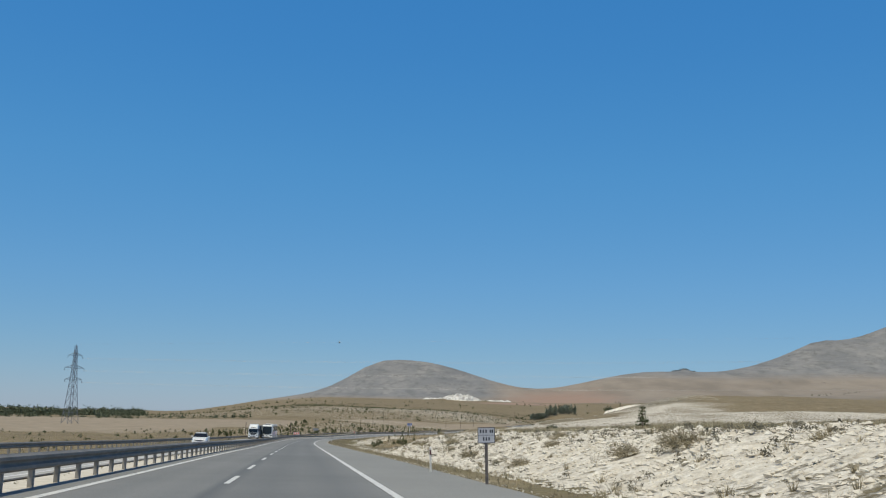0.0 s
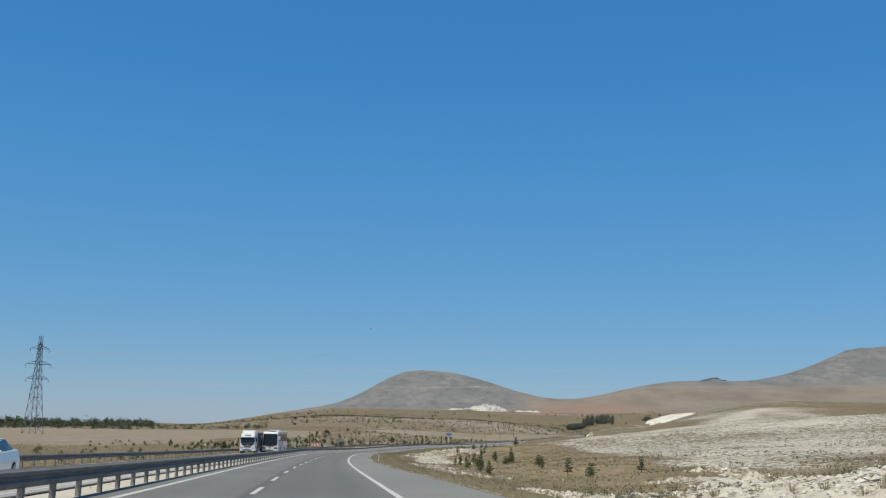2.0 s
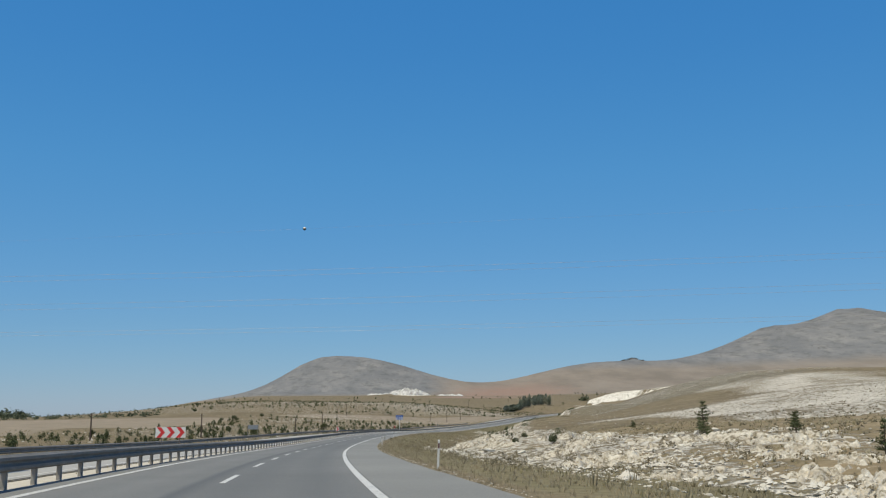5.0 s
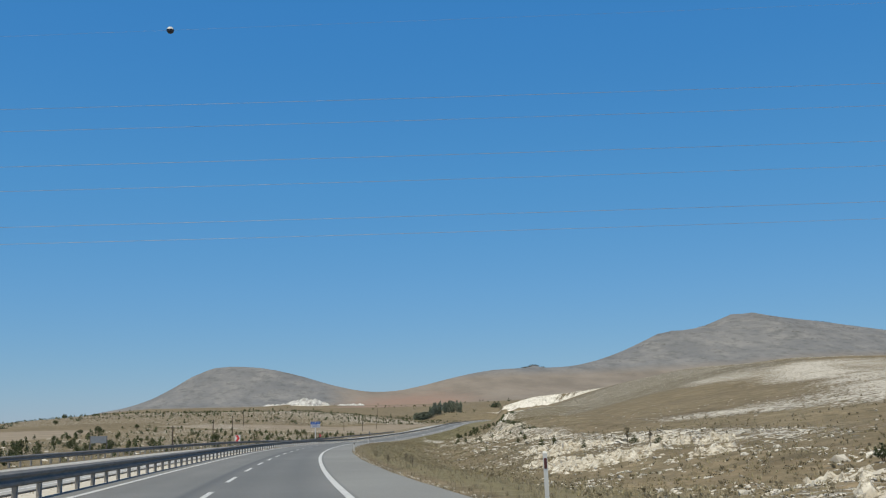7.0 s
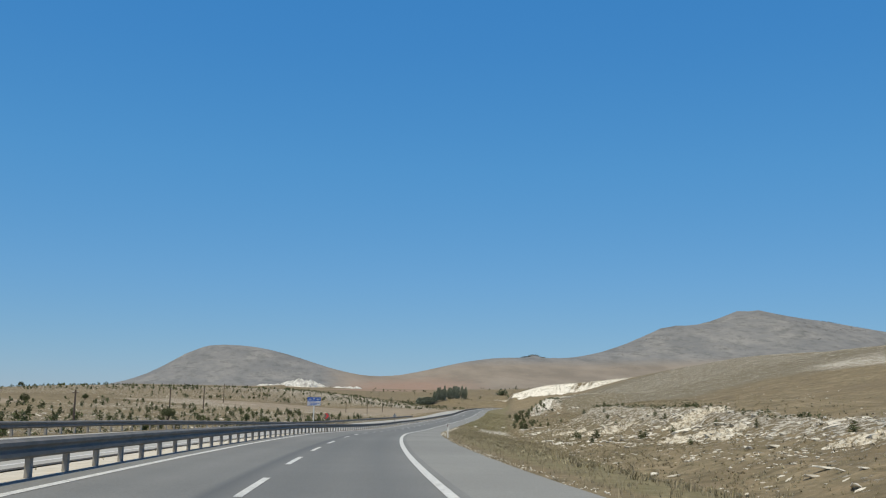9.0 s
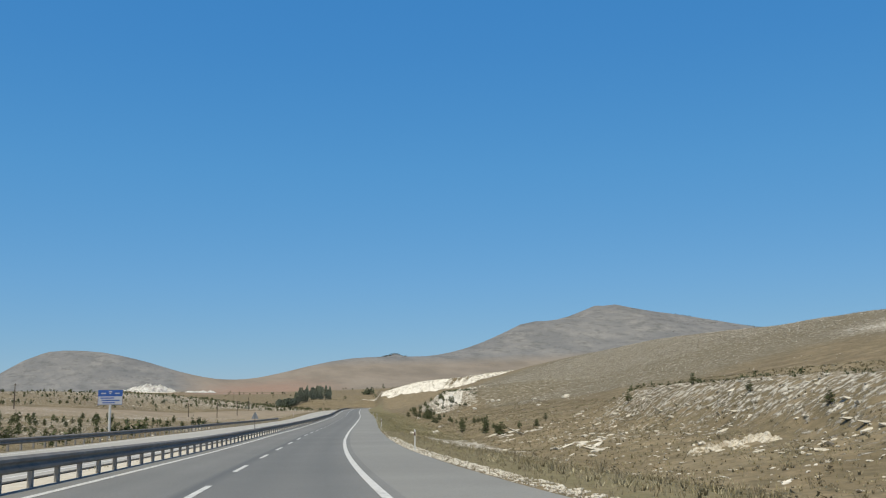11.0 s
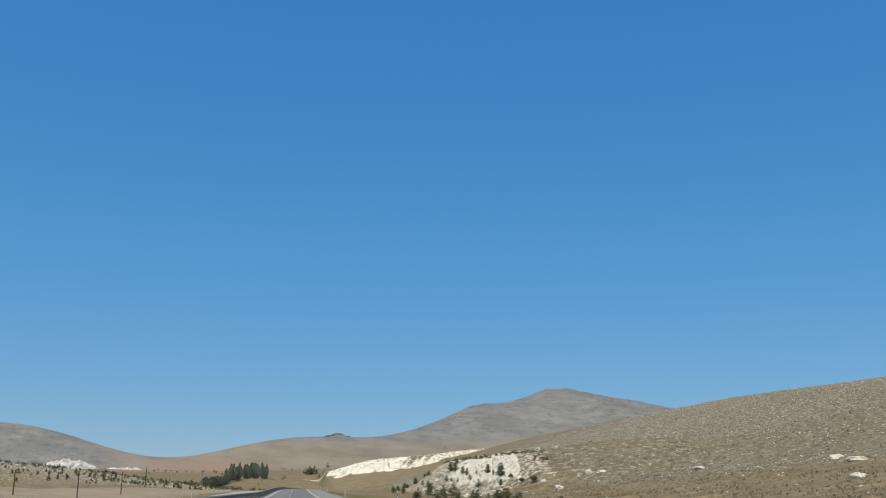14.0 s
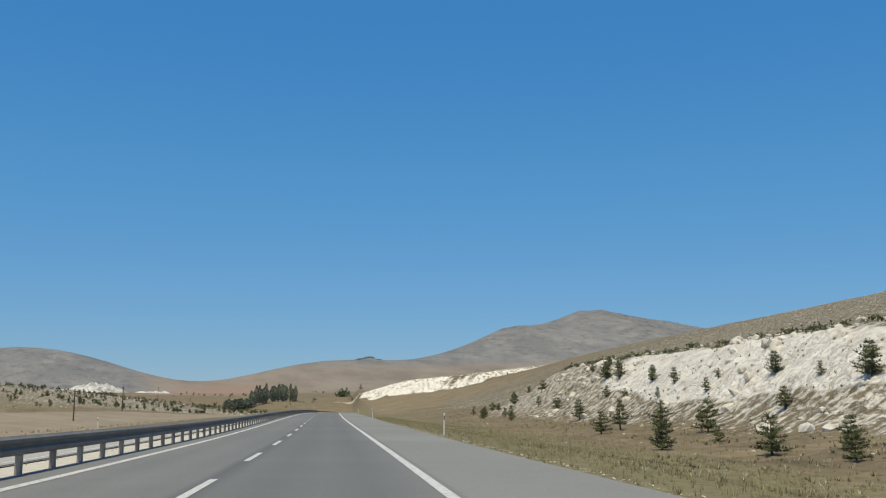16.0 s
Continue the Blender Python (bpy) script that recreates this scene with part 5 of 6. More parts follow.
rock_cloud("ledge_blocks", far_places(220, 64, (222, 325), (8.0, 20), (0.12, 0.34), lambda s, d, rg: fbm(s / 6, d / 3, 3) > -0.02), "large chalk blocks broken from the bank", 57, 0.6, 1.6, 0.35)
rock_cloud("rock_outcrops", far_places(10500, 65, (326, 532), (11.0, 26.0), (0.03, 0.13), lambda s, d, rg: (fbm(s / 5, d / 2.0, 4) > np.where(s < 360, -0.03, 0.03) + rg.uniform(-0.08, 0.08, len(s))) & (rg.rand(len(s)) < np.where(d < 16, 0.2, 0.5) + 0.5 * ((np.abs(d - 23.5) < 3.0) | (s < 358)))) + far_places(420, 66, (340, 532), (16, 26.0), (0.12, 0.27), lambda s, d, rg: fbm(s / 5, d / 2.0, 4) > 0.08), "tilted white chalk ledges breaking through dry grass", 66, 0.42, 2.3, 0.3)
rock_cloud("chalk_slabs", far_places(950, 166, (345, 532), (13.5, 26.0), (0.13, 0.34), lambda s, d, rg: fbm(s / 9, d / 3.2, 3) > 0.04), "long tilted chalk slabs rising out of the slope", 167, 0.34, 3.4, 0.3)
# dark clumps: real tufts, and at 418-530 also the ledge crest's thin shadow
clumps("crest_scrub", far_places(150, 77, (418, 530), (24.8, 26.2), (0.12, 0.42)) + far_places(210, 79, (668, 745), (26.2, 28.2), (0.15, 0.5)), SHRUB, "low dark scrub and imitated shadow line along the crest of the chalk outcrops", "shrubs", 78, 26, 1.4)
rock_cloud("hillside_stones", far_places(15000, 75, (600, 880), (24, 135), (0.06, 0.19), lambda s, d, rg: (fbm(s / 14, d / 9, 3) > -0.12) & (d > np.interp(s, [600, 650, 690], [38, 31, 25]))), "pale flat stones strewn over the brown hillside", 76, 0.45, 2.0, 1.2, True)
rock_cloud("slope_stones", far_places(1100, 67, (95, 740), (10, 60), (0.04, 0.14)), "scattered pale stones on the slope", 68)
rock_cloud("plain_stones", far_places(9000, 81, (340, 1150), (-190, -21), (0.12, 0.42), lambda s, d, rg: ~near_field(s, d) & ((s > 735) | (-d < field_edge(s))) & (fbm(s / 17, d / 9, 3) + 0.1 > 0.25 * rg.rand(len(s)))), "pale stones and bare chalky flecks on the planted plain", 82, 0.4, 1.8, None, True)
rock_cloud("verge_stones", far_places(6000, 69, (0, 700), (-0.05, 0.3), (0.01, 0.032), None, True), "small pale stones along the pavement edge", 70, 0.6, 1.3, None, True)
rock_cloud("bluff_blocks", far_places(4600, 79, (1200, 1345), (11, 124), (0.35, 0.95), lambda s, d, rg: np.abs(s - (1330 - 0.9 * d) - np.interp(d, [8, 20], [14, 11])) < np.interp(d, [8, 50, 124], [2.5, 6, 8])), "broken pale rock on the far white bluff", 80, 0.6, 1.6, None, True)
rock_cloud("edge_gravel", far_places(3000, 73, (430, 505), (0.0, 0.6), (0.015, 0.055), None, True), "pale rubble heaped along the pavement edge", 74)
rock_cloud("outcrop_blocks", far_places(420, 71, (655, 735), (19, 31), (0.1, 0.5), lambda s, d, rg: fbm(s / 5, d / 4, 3) > 0.0), "white chalk blocks on the bare outcrop", 72, 0.7, 1.3)


def boulder(seed, s, d, size, flat, label):
    rg = np.random.RandomState(seed)
    bm = bmesh.new()
    bmesh.ops.create_icosphere(bm, subdivisions=3, radius=1.0)
    for v in bm.verts:
        p = v.co
        k = 1 + 0.5 * noise.noise(p * 1.3 + Vector((seed * 3.1, 0, 0))) + 0.18 * noise.noise(p * 3.6)
        v.co = Vector((p.x * k * 1.25, p.y * k * 0.9, p.z * k * flat)) * size
    me = bpy.data.meshes.new("boulder")
    bm.to_mesh(me)
    bm.free()
    me.materials.append(ROCK)
    ob = tagged(new("boulder", me), label, "boulder", "white boulders")
    ob.matrix_world = stand(s, d, size * flat * 0.25, rg.uniform(0, 6))


for k, (s, d, size, flat) in enumerate([(521.2, 6.6, 0.24, 0.6), (571.6, 12.5, 0.26, 0.7), (626.1, 40.4, 0.5, 0.6), (620.7, 39.1, 0.6, 0.4), (608.5, 32.0, 0.45, 0.5), (660.7, 32.0, 0.40, 0.6), (647.3, 37.8, 0.55, 0.45), (638.6, 13.0, 0.28, 0.7), (391.6, 17.0, 0.35, 0.6), (555.2, 10.9, 0.4, 0.6), (644.0, 13.2, 0.2, 0.6)]):
    boulder(k + 1, s, d, size, flat, "smooth white chalk boulder lying in dry grass" if k % 2 else "large pale chalk boulder on the brown slope")


# ---------------- craggy chalk outcrops ----------------
def crag(seed, s0, d0, long, wide, high, turn, nx=42, ny=30):
    """A low ragged rock mass: knobs and tilted slabs over a dome whose rim sinks into the soil of the slope."""
    u, v = np.meshgrid(np.linspace(-1, 1, nx), np.linspace(-1, 1, ny), indexing="ij")
    rg = np.random.RandomState(seed)
    u = u + rg.uniform(-0.4, 0.4, u.shape) / nx
    v = v + rg.uniform(-0.4, 0.4, v.shape) / ny
    ox, oy = seed * 7.3, seed * 3.9
    dome = np.clip(1.0 - (u * u + v * v) ** 0.8 + 0.9 * fbm(u * 1.6 + ox, v * 1.6 + oy, 3), -0.6, 1.0)
    knobs = fbm(u * 4.2 + oy, v * 6.5 + ox, 2)
    slabs = np.floor(9 * (fbm(u * 2.6 + ox, v * 5.2 - oy, 3) + 0.25 * u)) / 9
    z = 0.38 * dome + 1.2 * knobs + 0.9 * slabs + rg.uniform(-0.07, 0.07, u.shape) - 0.20
    z = z - 0.8 * smooth(np.maximum(np.abs(u), np.abs(v)), 0.82, 1.0)
    p, q = u * long, v * wide
    s, d = s0 + math.cos(turn) * p - math.sin(turn) * q, d0 + math.sin(turn) * p + math.cos(turn) * q
    x, y = at(s, d)
    base = (*(float(w) for w in at(s0, d0)), float(ground_z(np.array(s0), np.array(d0))))
    vs = np.stack([x - base[0], y - base[1], ground_z(s, d, x, y) + z * high - base[2]], -1).reshape(-1, 3)
    fs = []
    for i in range(nx - 1):
        for j in range(ny - 1):
            a, b, c, e = i * ny + j, (i + 1) * ny + j, (i + 1) * ny + j + 1, i * ny + j + 1
            if z[i:i + 2, j:j + 2].max() > -0.3:
                fs += [(a, c, b), (a, e, c)] if (i + j) % 2 else [(a, e, b), (b, e, c)]
    return mesh_from("rock_outcrop", vs.tolist(), fs, CRAG), base


CRAG_LABELS = ("ragged white chalk outcrop breaking through dry grass", "layered pale chalk rock mass in the bank", "low craggy white rock on the brown slope")
CRAG_CENTRES = [(349.5, 17.1, 2.6, 4), (346.6, 19.6, 2.0, 3), (358, 17.3, 2.0, 3), (337.5, 14.1, 2.2, 4), (334.4, 15.8, 2.2, 4), (340.2, 21.5, 2.2, 4), (332, 18.5, 2.0, 3), (390, 21.8, 2.4, 3), (428, 20.5, 2.6, 3), (443, 23.6, 2.6, 3), (465, 21.5, 2.6, 3), (482, 18.2, 2.2, 2), (405, 22.5, 2.2, 2),
                (277.7, 11.6, 2.4, 3), (260.8, 12.6, 2.2, 3), (272.5, 17.1, 2.6, 3), (243, 10.2, 1.7, 4), (247.3, 13.9, 2.0, 4), (244.4, 15.6, 1.8, 3), (239.2, 15.8, 1.8, 4), (233, 14.6, 1.5, 3), (234.5, 10.6, 1.3, 3), (231, 12.2, 1.3, 3), (291, 12.5, 2.4, 3), (305, 13.5, 2.4, 3), (252, 10.8, 1.8, 3), (134, 18, 1.8, 3), (127, 14.5, 1.6, 3), (142, 7.6, 0.7, 3), (152, 7.4, 0.7, 3), (146, 9.6, 0.7, 3), (168, 8.0, 0.7, 2), (184, 9.2, 0.7, 3), (190, 9.4, 0.8, 3), (197, 9.6, 0.9, 3), (204, 10.2, 0.9, 3), (211, 10.8, 1.0, 3), (219, 11.6, 1.0, 3), (226, 11.8, 1.1, 3)]
rng = random.Random(404)
for s0, d0, size, count in CRAG_CENTRES:
    for k in range(count):
        s, d = s0 + rng.gauss(0, 1) * size * 1.3, d0 + rng.gauss(0, 1) * size * 0.45
        r = size * rng.uniform(0.45, 0.95)
        me, base = crag(rng.randrange(900), s, d, r * 1.45, r * 0.95, r * 0.30, 0.3 + rng.gauss(0, 0.35))
        ob = tagged(new("rock_outcrop", me), CRAG_LABELS[rng.randrange(3)], "rock", "chalk outcrops on the slope")
        ob.matrix_world = Matrix.Translation(base)


def dry_stalk(seed):
    rg = random.Random(seed)
    ob = empty("dry_weed", Matrix.Translation((0, 0, -595)), "tall dry brown weed stalk with a bushy head", "weed", "dry stalks on the verge")
    bm = bmesh.new()
    rod(bm, (0, 0, -0.1), (0.03, 0.02, 0.5), 0.011, 0.006, 6)
    for k in range(5):
        a, h = k * 1.3, 0.18 + k * 0.06
        rod(bm, (0.01, 0.01, h), (math.cos(a) * 0.07, math.sin(a) * 0.07, h + 0.14), 0.005, 0.002, 4)
    verts, faces = [], []
    for k in range(60):
        a = rg.random() * 6.28
        w = Vector((math.cos(a) * 0.4, math.sin(a) * 0.4, rg.uniform(0.2, 1)))
        needle_tuft(rg, verts, faces, Vector((0.02 + rg.gauss(0, 0.035), 0.015 + rg.gauss(0, 0.035), rg.uniform(0.24, 0.54))), w, 0.06, 0.014, 4)
    part("stem", bm, BARK, ob)
    part("seed_head", mesh_from("seed_head", [tuple(v) for v in verts], faces, TUMBLE), TUMBLE, ob)
    return ob


stalk = dry_stalk(12)
for k, (s, d, size) in enumerate([(324.7, 3.9, 1.0), (324.4, 4.6, 0.95), (323.6, 4.75, 0.8), (329.0, 5.2, 0.7), (341.2, 18.7, 2.0), (337.2, 18.7, 1.7)]):
    m = stand(s, d, 0, k * 1.9) @ Matrix.Diagonal((size, size, size, 1))
    if k == 0:
        stalk.matrix_world = m
    else:
        copy_thing(stalk, Matrix.Identity(4)).matrix_basis = m


# ---------------- roadside furniture ----------------
def delineator(s, d, k, tall=0.93):
    post = empty("delineator_post", stand(s, d, 0, 0, 0.02 * ((k * 37) % 5 - 2)) @ Matrix.Diagonal((0.78, 0.78, tall / 0.93, 1)), "weathered white delineator post with a dark brown top" if tall < 0.7 else "white plastic delineator post with a red reflector at the pavement edge", "road post", "delineator posts")
    bm = bmesh.new()
    # triangular-backed hollow post, wider in front
    prof = [(-0.042, -0.02), (0.042, -0.02), (0.035, 0.025), (0.0, 0.04), (-0.035, 0.025)]
    bot = [bm.verts.new((x, y, -0.15)) for x, y in prof]
    top = [bm.verts.new((x * 0.92, y * 0.92, 0.90 if y < 0 else 0.93)) for x, y in prof]
    for i in range(5):
        bm.faces.new((bot[i], bot[(i + 1) % 5], top[(i + 1) % 5], top[i]))
    bm.faces.new(top)
    bm.faces.new(bot[::-1])
    bmesh.ops.recalc_face_normals(bm, faces=bm.faces)
    part("body", bm, WHITE, post)
    bm = bmesh.new()
    if tall < 0.7:
        low = [bm.verts.new((x * 1.08, y * 1.08 + 0.0005, 0.76)) for x, y in prof]
        high = [bm.verts.new((x * 1.02, y * 1.02 + 0.0005, 0.906 if y < 0 else 0.936)) for x, y in prof]
        for i in range(5):
            bm.faces.new((low[i], low[(i + 1) % 5], high[(i + 1) % 5], high[i]))
        bm.faces.new(high)
        bm.faces.new(low[::-1])
        bmesh.ops.recalc_face_normals(bm, faces=bm.faces)
        part("top_band", bm, BARK, post, "dark brown painted top")
        return
    box(bm, 0.056, 0.012, 0.17, Matrix.Translation((0, -0.022, 0.74)), 0.004)
    part("reflector", bm, RED, post, "dark red reflector")


for k, (s, d, tall) in enumerate([(47.9, 3.9, 0.9), (178.8, 4.05, 0.69), (236.2, 3.85, 0.80), (300.0, 4.0, 0.85), (361.2, 3.62, 0.68), (418.6, 3.9, 0.86), (480.0, 4.1, 0.85), (543.6, 4.4, 0.9), (603.9, 4.45, 0.99), (670.7, 4.45, 0.93), (735.0, 4.4, 0.93), (800.0, 4.4, 0.93)]):
    delineator(s, d, k, tall)
for k, (s, d) in enumerate([(700.0, -15.6)]):
    delineator(s, d, k + 20)


def plate(bm, w, h, z, y=0.0, thick=0.012):
    box(bm, w, thick, h, Matrix.Translation((0, y, z)), 0.003)


# kilometre plate: two rows of unreadable figures on a white sheet
km = empty("kilometre_sign", stand(39.6, 4.2, 0, 0.0, -0.04) @ Matrix.Diagonal((0.84, 0.84, 0.93, 1)), "white two-row kilometre plate with dark figures on a steel post", "road sign")
bm = bmesh.new()
box(bm, 0.085, 0.05, 1.7, Matrix.Translation((0, 0.035, 0.68)), 0.006)
part("post", bm, POLE_STEEL, km)
bm = bmesh.new()
plate(bm, 0.50, 0.40, 1.36)
part("plate", bm, SIGN_WHITE, km)
bm = bmesh.new()
for w, h, x, z in ((0.50, 0.014, 0, 1.555), (0.50, 0.014, 0, 1.165), (0.50, 0.010, 0, 1.36)):
    box(bm, w, 0.006, h, Matrix.Translation((x, -0.008, z)))
for x in (-0.243, 0.243):
    box(bm, 0.014, 0.006, 0.40, Matrix.Translation((x, -0.008, 1.36)))
part("border", bm, SIGN_DARK, km, "dark printed border and dividing line")
for x, z in ((-0.165, 1.46), (-0.085, 1.46), (-0.005, 1.46), (0.12, 1.46), (0.18, 1.46), (-0.08, 1.265), (0.0, 1.265), (0.08, 1.265)):
    bm = bmesh.new()
    box(bm, 0.042, 0.005, 0.085, Matrix.Translation((x, -0.0085, z)))
    part("figure", bm, SIGN_DARK, km, "dark figure")


def chevron_mesh(bm, cx, cz, w, h, y):
    """An arrow band that points to the right."""
    t = w * 0.48
    pts = [(cx - w / 2, cz + h / 2), (cx - w / 2 + t, cz + h / 2), (cx + w / 2, cz), (cx - w / 2 + t, cz - h / 2), (cx - w / 2, cz - h / 2), (cx + w / 2 - t, cz)]
    f = [bm.verts.new((x, y, z)) for x, z in pts]
    bk = [bm.verts.new((x, y + 0.004, z)) for x, z in pts]
    bm.faces.new((f[0], f[1], f[2], f[5]))
    bm.faces.new((f[5], f[2], f[3], f[4]))
    for i in range(6):
        bm.faces.new((f[i], bk[i], bk[(i + 1) % 6], f[(i + 1) % 6]))
    bmesh.ops.recalc_face_normals(bm, faces=bm.faces)


def chevron_sign(s, d, count, size, z, label, ground=WHITE):
    sign = empty("chevron_sign", stand(s, d), label, "road sign", "bend chevron signs")
    w = size * count * 0.86
    for x in ((-w * 0.3, w * 0.3) if count > 1 else (0.0,)):
        bm = bmesh.new()
        box(bm, 0.05, 0.05, z + 0.5, Matrix.Translation((x, 0.04, (z - 0.5) / 2 + 0.1)), 0.006)
        part("post", bm, POLE_STEEL, sign)
    bm = bmesh.new()
    plate(bm, w, size * 0.92, z)
    part("panel", bm, ground, sign)
    for k in range(count):
        bm = bmesh.new()
        chevron_mesh(bm, (k - (count - 1) / 2) * size * 0.84, z, size * 0.74, size * 0.90, -0.0115)
        part("chevron", bm, SIGN_RED, sign, "red chevron pointing right")


chevron_sign(258.4, -7.06, 3, 0.56, 1.32, "white panel with three red chevrons on two posts in the median")
chevron_sign(377.0, -6.75, 1, 0.60, 1.35, "single red chevron on a white panel in the median")
chevron_sign(452.2, -6.34, 1, 0.50, 1.38, "single red chevron on a dark panel in the median", POLE_STEEL)

# warning triangle seen from behind
tri = empty("warning_sign", stand(519.9, -6.03), "bare grey back of a triangular warning sign on a post", "road sign")
bm = bmesh.new()
box(bm, 0.05, 0.05, 2.2, Matrix.Translation((0, -0.03, 0.75)), 0.006)
part("post", bm, POLE_STEEL, tri)
bm = bmesh.new()
pts = [(-0.29, 1.32), (0.29, 1.32), (0.03, 1.86), (-0.03, 1.86)]
a = [bm.verts.new((x, 0, z)) for x, z in pts]
b = [bm.verts.new((x, 0.02, z)) for x, z in pts]
bm.faces.new(a)
bm.faces.new(b[::-1])
for i in range(4):
    bm.faces.new((a[i], b[i], b[(i + 1) % 4], a[(i + 1) % 4]))
bmesh.ops.recalc_face_normals(bm, faces=bm.faces)
part("plate", bm, SIGN_BACK, tri, "bare aluminium back of the plate")

# blue direction board on a white mast beyond the other carriageway
board = empty("direction_board", stand(546.8, -24.0, 1.7, 0.12) @ Matrix.Diagonal((0.70, 0.70, 0.70, 1)), "blue and white direction board on a thick white mast", "road sign")
bm = bmesh.new()
rod(bm, (0, 0.12, -3.1), (0, 0.12, 3.0), 0.20, 0.17, 12)
part("mast", bm, WHITE, board)
bm = bmesh.new()
plate(bm, 3.5, 2.2, 3.6, 0.0, 0.08)
part("panel", bm, SIGN_BLUE, board)
bm = bmesh.new()
plate(bm, 3.4, 1.2, 3.14, -0.05, 0.02)
part("lower_panel", bm, SIGN_WHITE, board, "pale lower half of the board")
for x, z, w, m in ((-1.0, 4.2, 0.7, SIGN_WHITE), (1.0, 4.2, 0.7, SIGN_WHITE), (0.0, 4.45, 0.5, SIGN_WHITE), (0.0, 4.2, 0.25, SIGN_WHITE), (-0.4, 3.5, 2.0, SIGN_BLUE), (0.1, 3.15, 2.6, SIGN_BLUE), (-0.2, 2.8, 1.8, SIGN_BLUE)):
    bm = bmesh.new()
    box(bm, w, 0.01, 0.16, Matrix.Translation((x, -0.068, z)))
    part("legend", bm, m, board, "unreadable line of lettering")


# small grey board on two posts beyond the outer rail
info = empty("notice_board", stand(425.5, -33.4, 0, 0.1), "bare grey board between two dark posts on the plain", "sign board")
for x in (-1.1, 1.1):
    bm = bmesh.new()
    box(bm, 0.12, 0.10, 2.7, Matrix.Translation((x, 0.05, 0.95)), 0.01)
    part("post", bm, POLE_STEEL, info)
bm = bmesh.new()
plate(bm, 2.1, 0.95, 1.75, 0.0, 0.05)
part("panel", bm, SIGN_BACK, info)


# wooden utility poles and their wires
def utility_pole(s, d, tall):
    pole = empty("utility_pole", stand(s, d), "weathered dark wooden utility pole on the plain", "utility pole", "utility poles")
    bm = bmesh.new()
    rod(bm, (0, 0, -0.5), (0, 0, tall), 0.13, 0.09, 9)
    part("mast", bm, WOOD, pole)
    bm = bmesh.new()
    box(bm, 0.7, 0.07, 0.07, Matrix.Translation((0, 0, tall - 0.3)), 0.01)
    part("crossarm", bm, WOOD, pole)
    for x in (-0.29, 0.29):
        bm = bmesh.new()
        rod(bm, (x, 0, tall - 0.27), (x, 0, tall - 0.12), 0.035, 0.028, 8)
        part("insulator", bm, WHITE, pole)


for s, d, tall in [(355.0, -40.0, 4.0), (392.0, -34.0, 4.4), (470.0, -36.0, 4.0), (543.8, -50.1, 5.4), (596.0, -60.0, 6.0), (726.6, -46.5, 5.2), (758.1, -43.0, 5.6), (801.0, -42.2, 5.2), (842.0, -43.0, 5.0), (1135.9, -89.9, 6.8), (1340.0, -105.7, 7.5), (684.0, -80.0, 6.0)]:
    utility_pole(s, d, tall)


def pylon(s, d, tall, turn, lift=0.0):
    m = stand(s, d, lift, turn)
    tower = empty("power_pylon", m, "tall grey steel lattice pylon with three pairs of arms", "power pylon", "power line")
    half = lambda z: 1.75 * (1 - z / tall) ** 1.4 + 0.34  # noqa: E731
    levels = [0, 3.6, 6.8, 9.6, 12.2, 14.6, 16.8, 18.8, 20.6, 22.4, 24.2, tall]
    levels = [z * tall / 26.0 if z != tall else tall for z in levels]
    corner = lambda i, z: Vector(((-1, 1, 1, -1)[i] * half(z), (-1, -1, 1, 1)[i] * half(z), z))  # noqa: E731
    for i in range(4):
        bm = bmesh.new()
        for z0, z1 in zip(levels, levels[1:]):
            rod(bm, corner(i, z0), corner(i, z1), 0.085, 0.08, 5)
        part("leg", bm, LATTICE, tower)
    bm = bmesh.new()
    for z0, z1 in zip(levels[:-1], levels[1:-1]):
        for i in range(4):
            j = (i + 1) % 4
            rod(bm, corner(i, z0), corner(j, z1), 0.05, 0.05, 4)
            rod(bm, corner(j, z0), corner(i, z1), 0.05, 0.05, 4)
            rod(bm, corner(i, z1), corner(j, z1), 0.05, 0.05, 4)
    part("bracing", bm, LATTICE, tower)
    tips = []
    for z, reach in ((0.56 * tall, 3.4), (0.71 * tall, 3.9), (0.87 * tall, 2.9)):
        for side in (-1, 1):
            bm = bmesh.new()
            tip = Vector((side * reach, 0, z))
            for x in (-1, 1):
                rod(bm, (side * half(z), x * half(z), z), tip, 0.07, 0.05, 5)
                rod(bm, (side * half(z), x * half(z), z + 0.9), tip, 0.06, 0.04, 5)
            part("arm", bm, LATTICE, tower)
            bm = bmesh.new()
            for q in range(5):
                rod(bm, tip - Vector((0, 0, 0.15 + 0.16 * q)), tip - Vector((0, 0, 0.27 + 0.16 * q)), 0.09, 0.06, 8)
            rod(bm, tip, tip - Vector((0, 0, 0.95)), 0.02, 0.02, 5)
            part("insulator", bm, BLACK, tower)
            tips.append(m @ (tip - Vector((0, 0, 0.95))))
    bm = bmesh.new()
    rod(bm, (0, 0, tall - 0.2), (0, 0, tall + 0.6), 0.05, 0.02, 5)
    part("spike", bm, LATTICE, tower)
    tips.append(m @ Vector((0, 0, tall + 0.5)))
    return tips


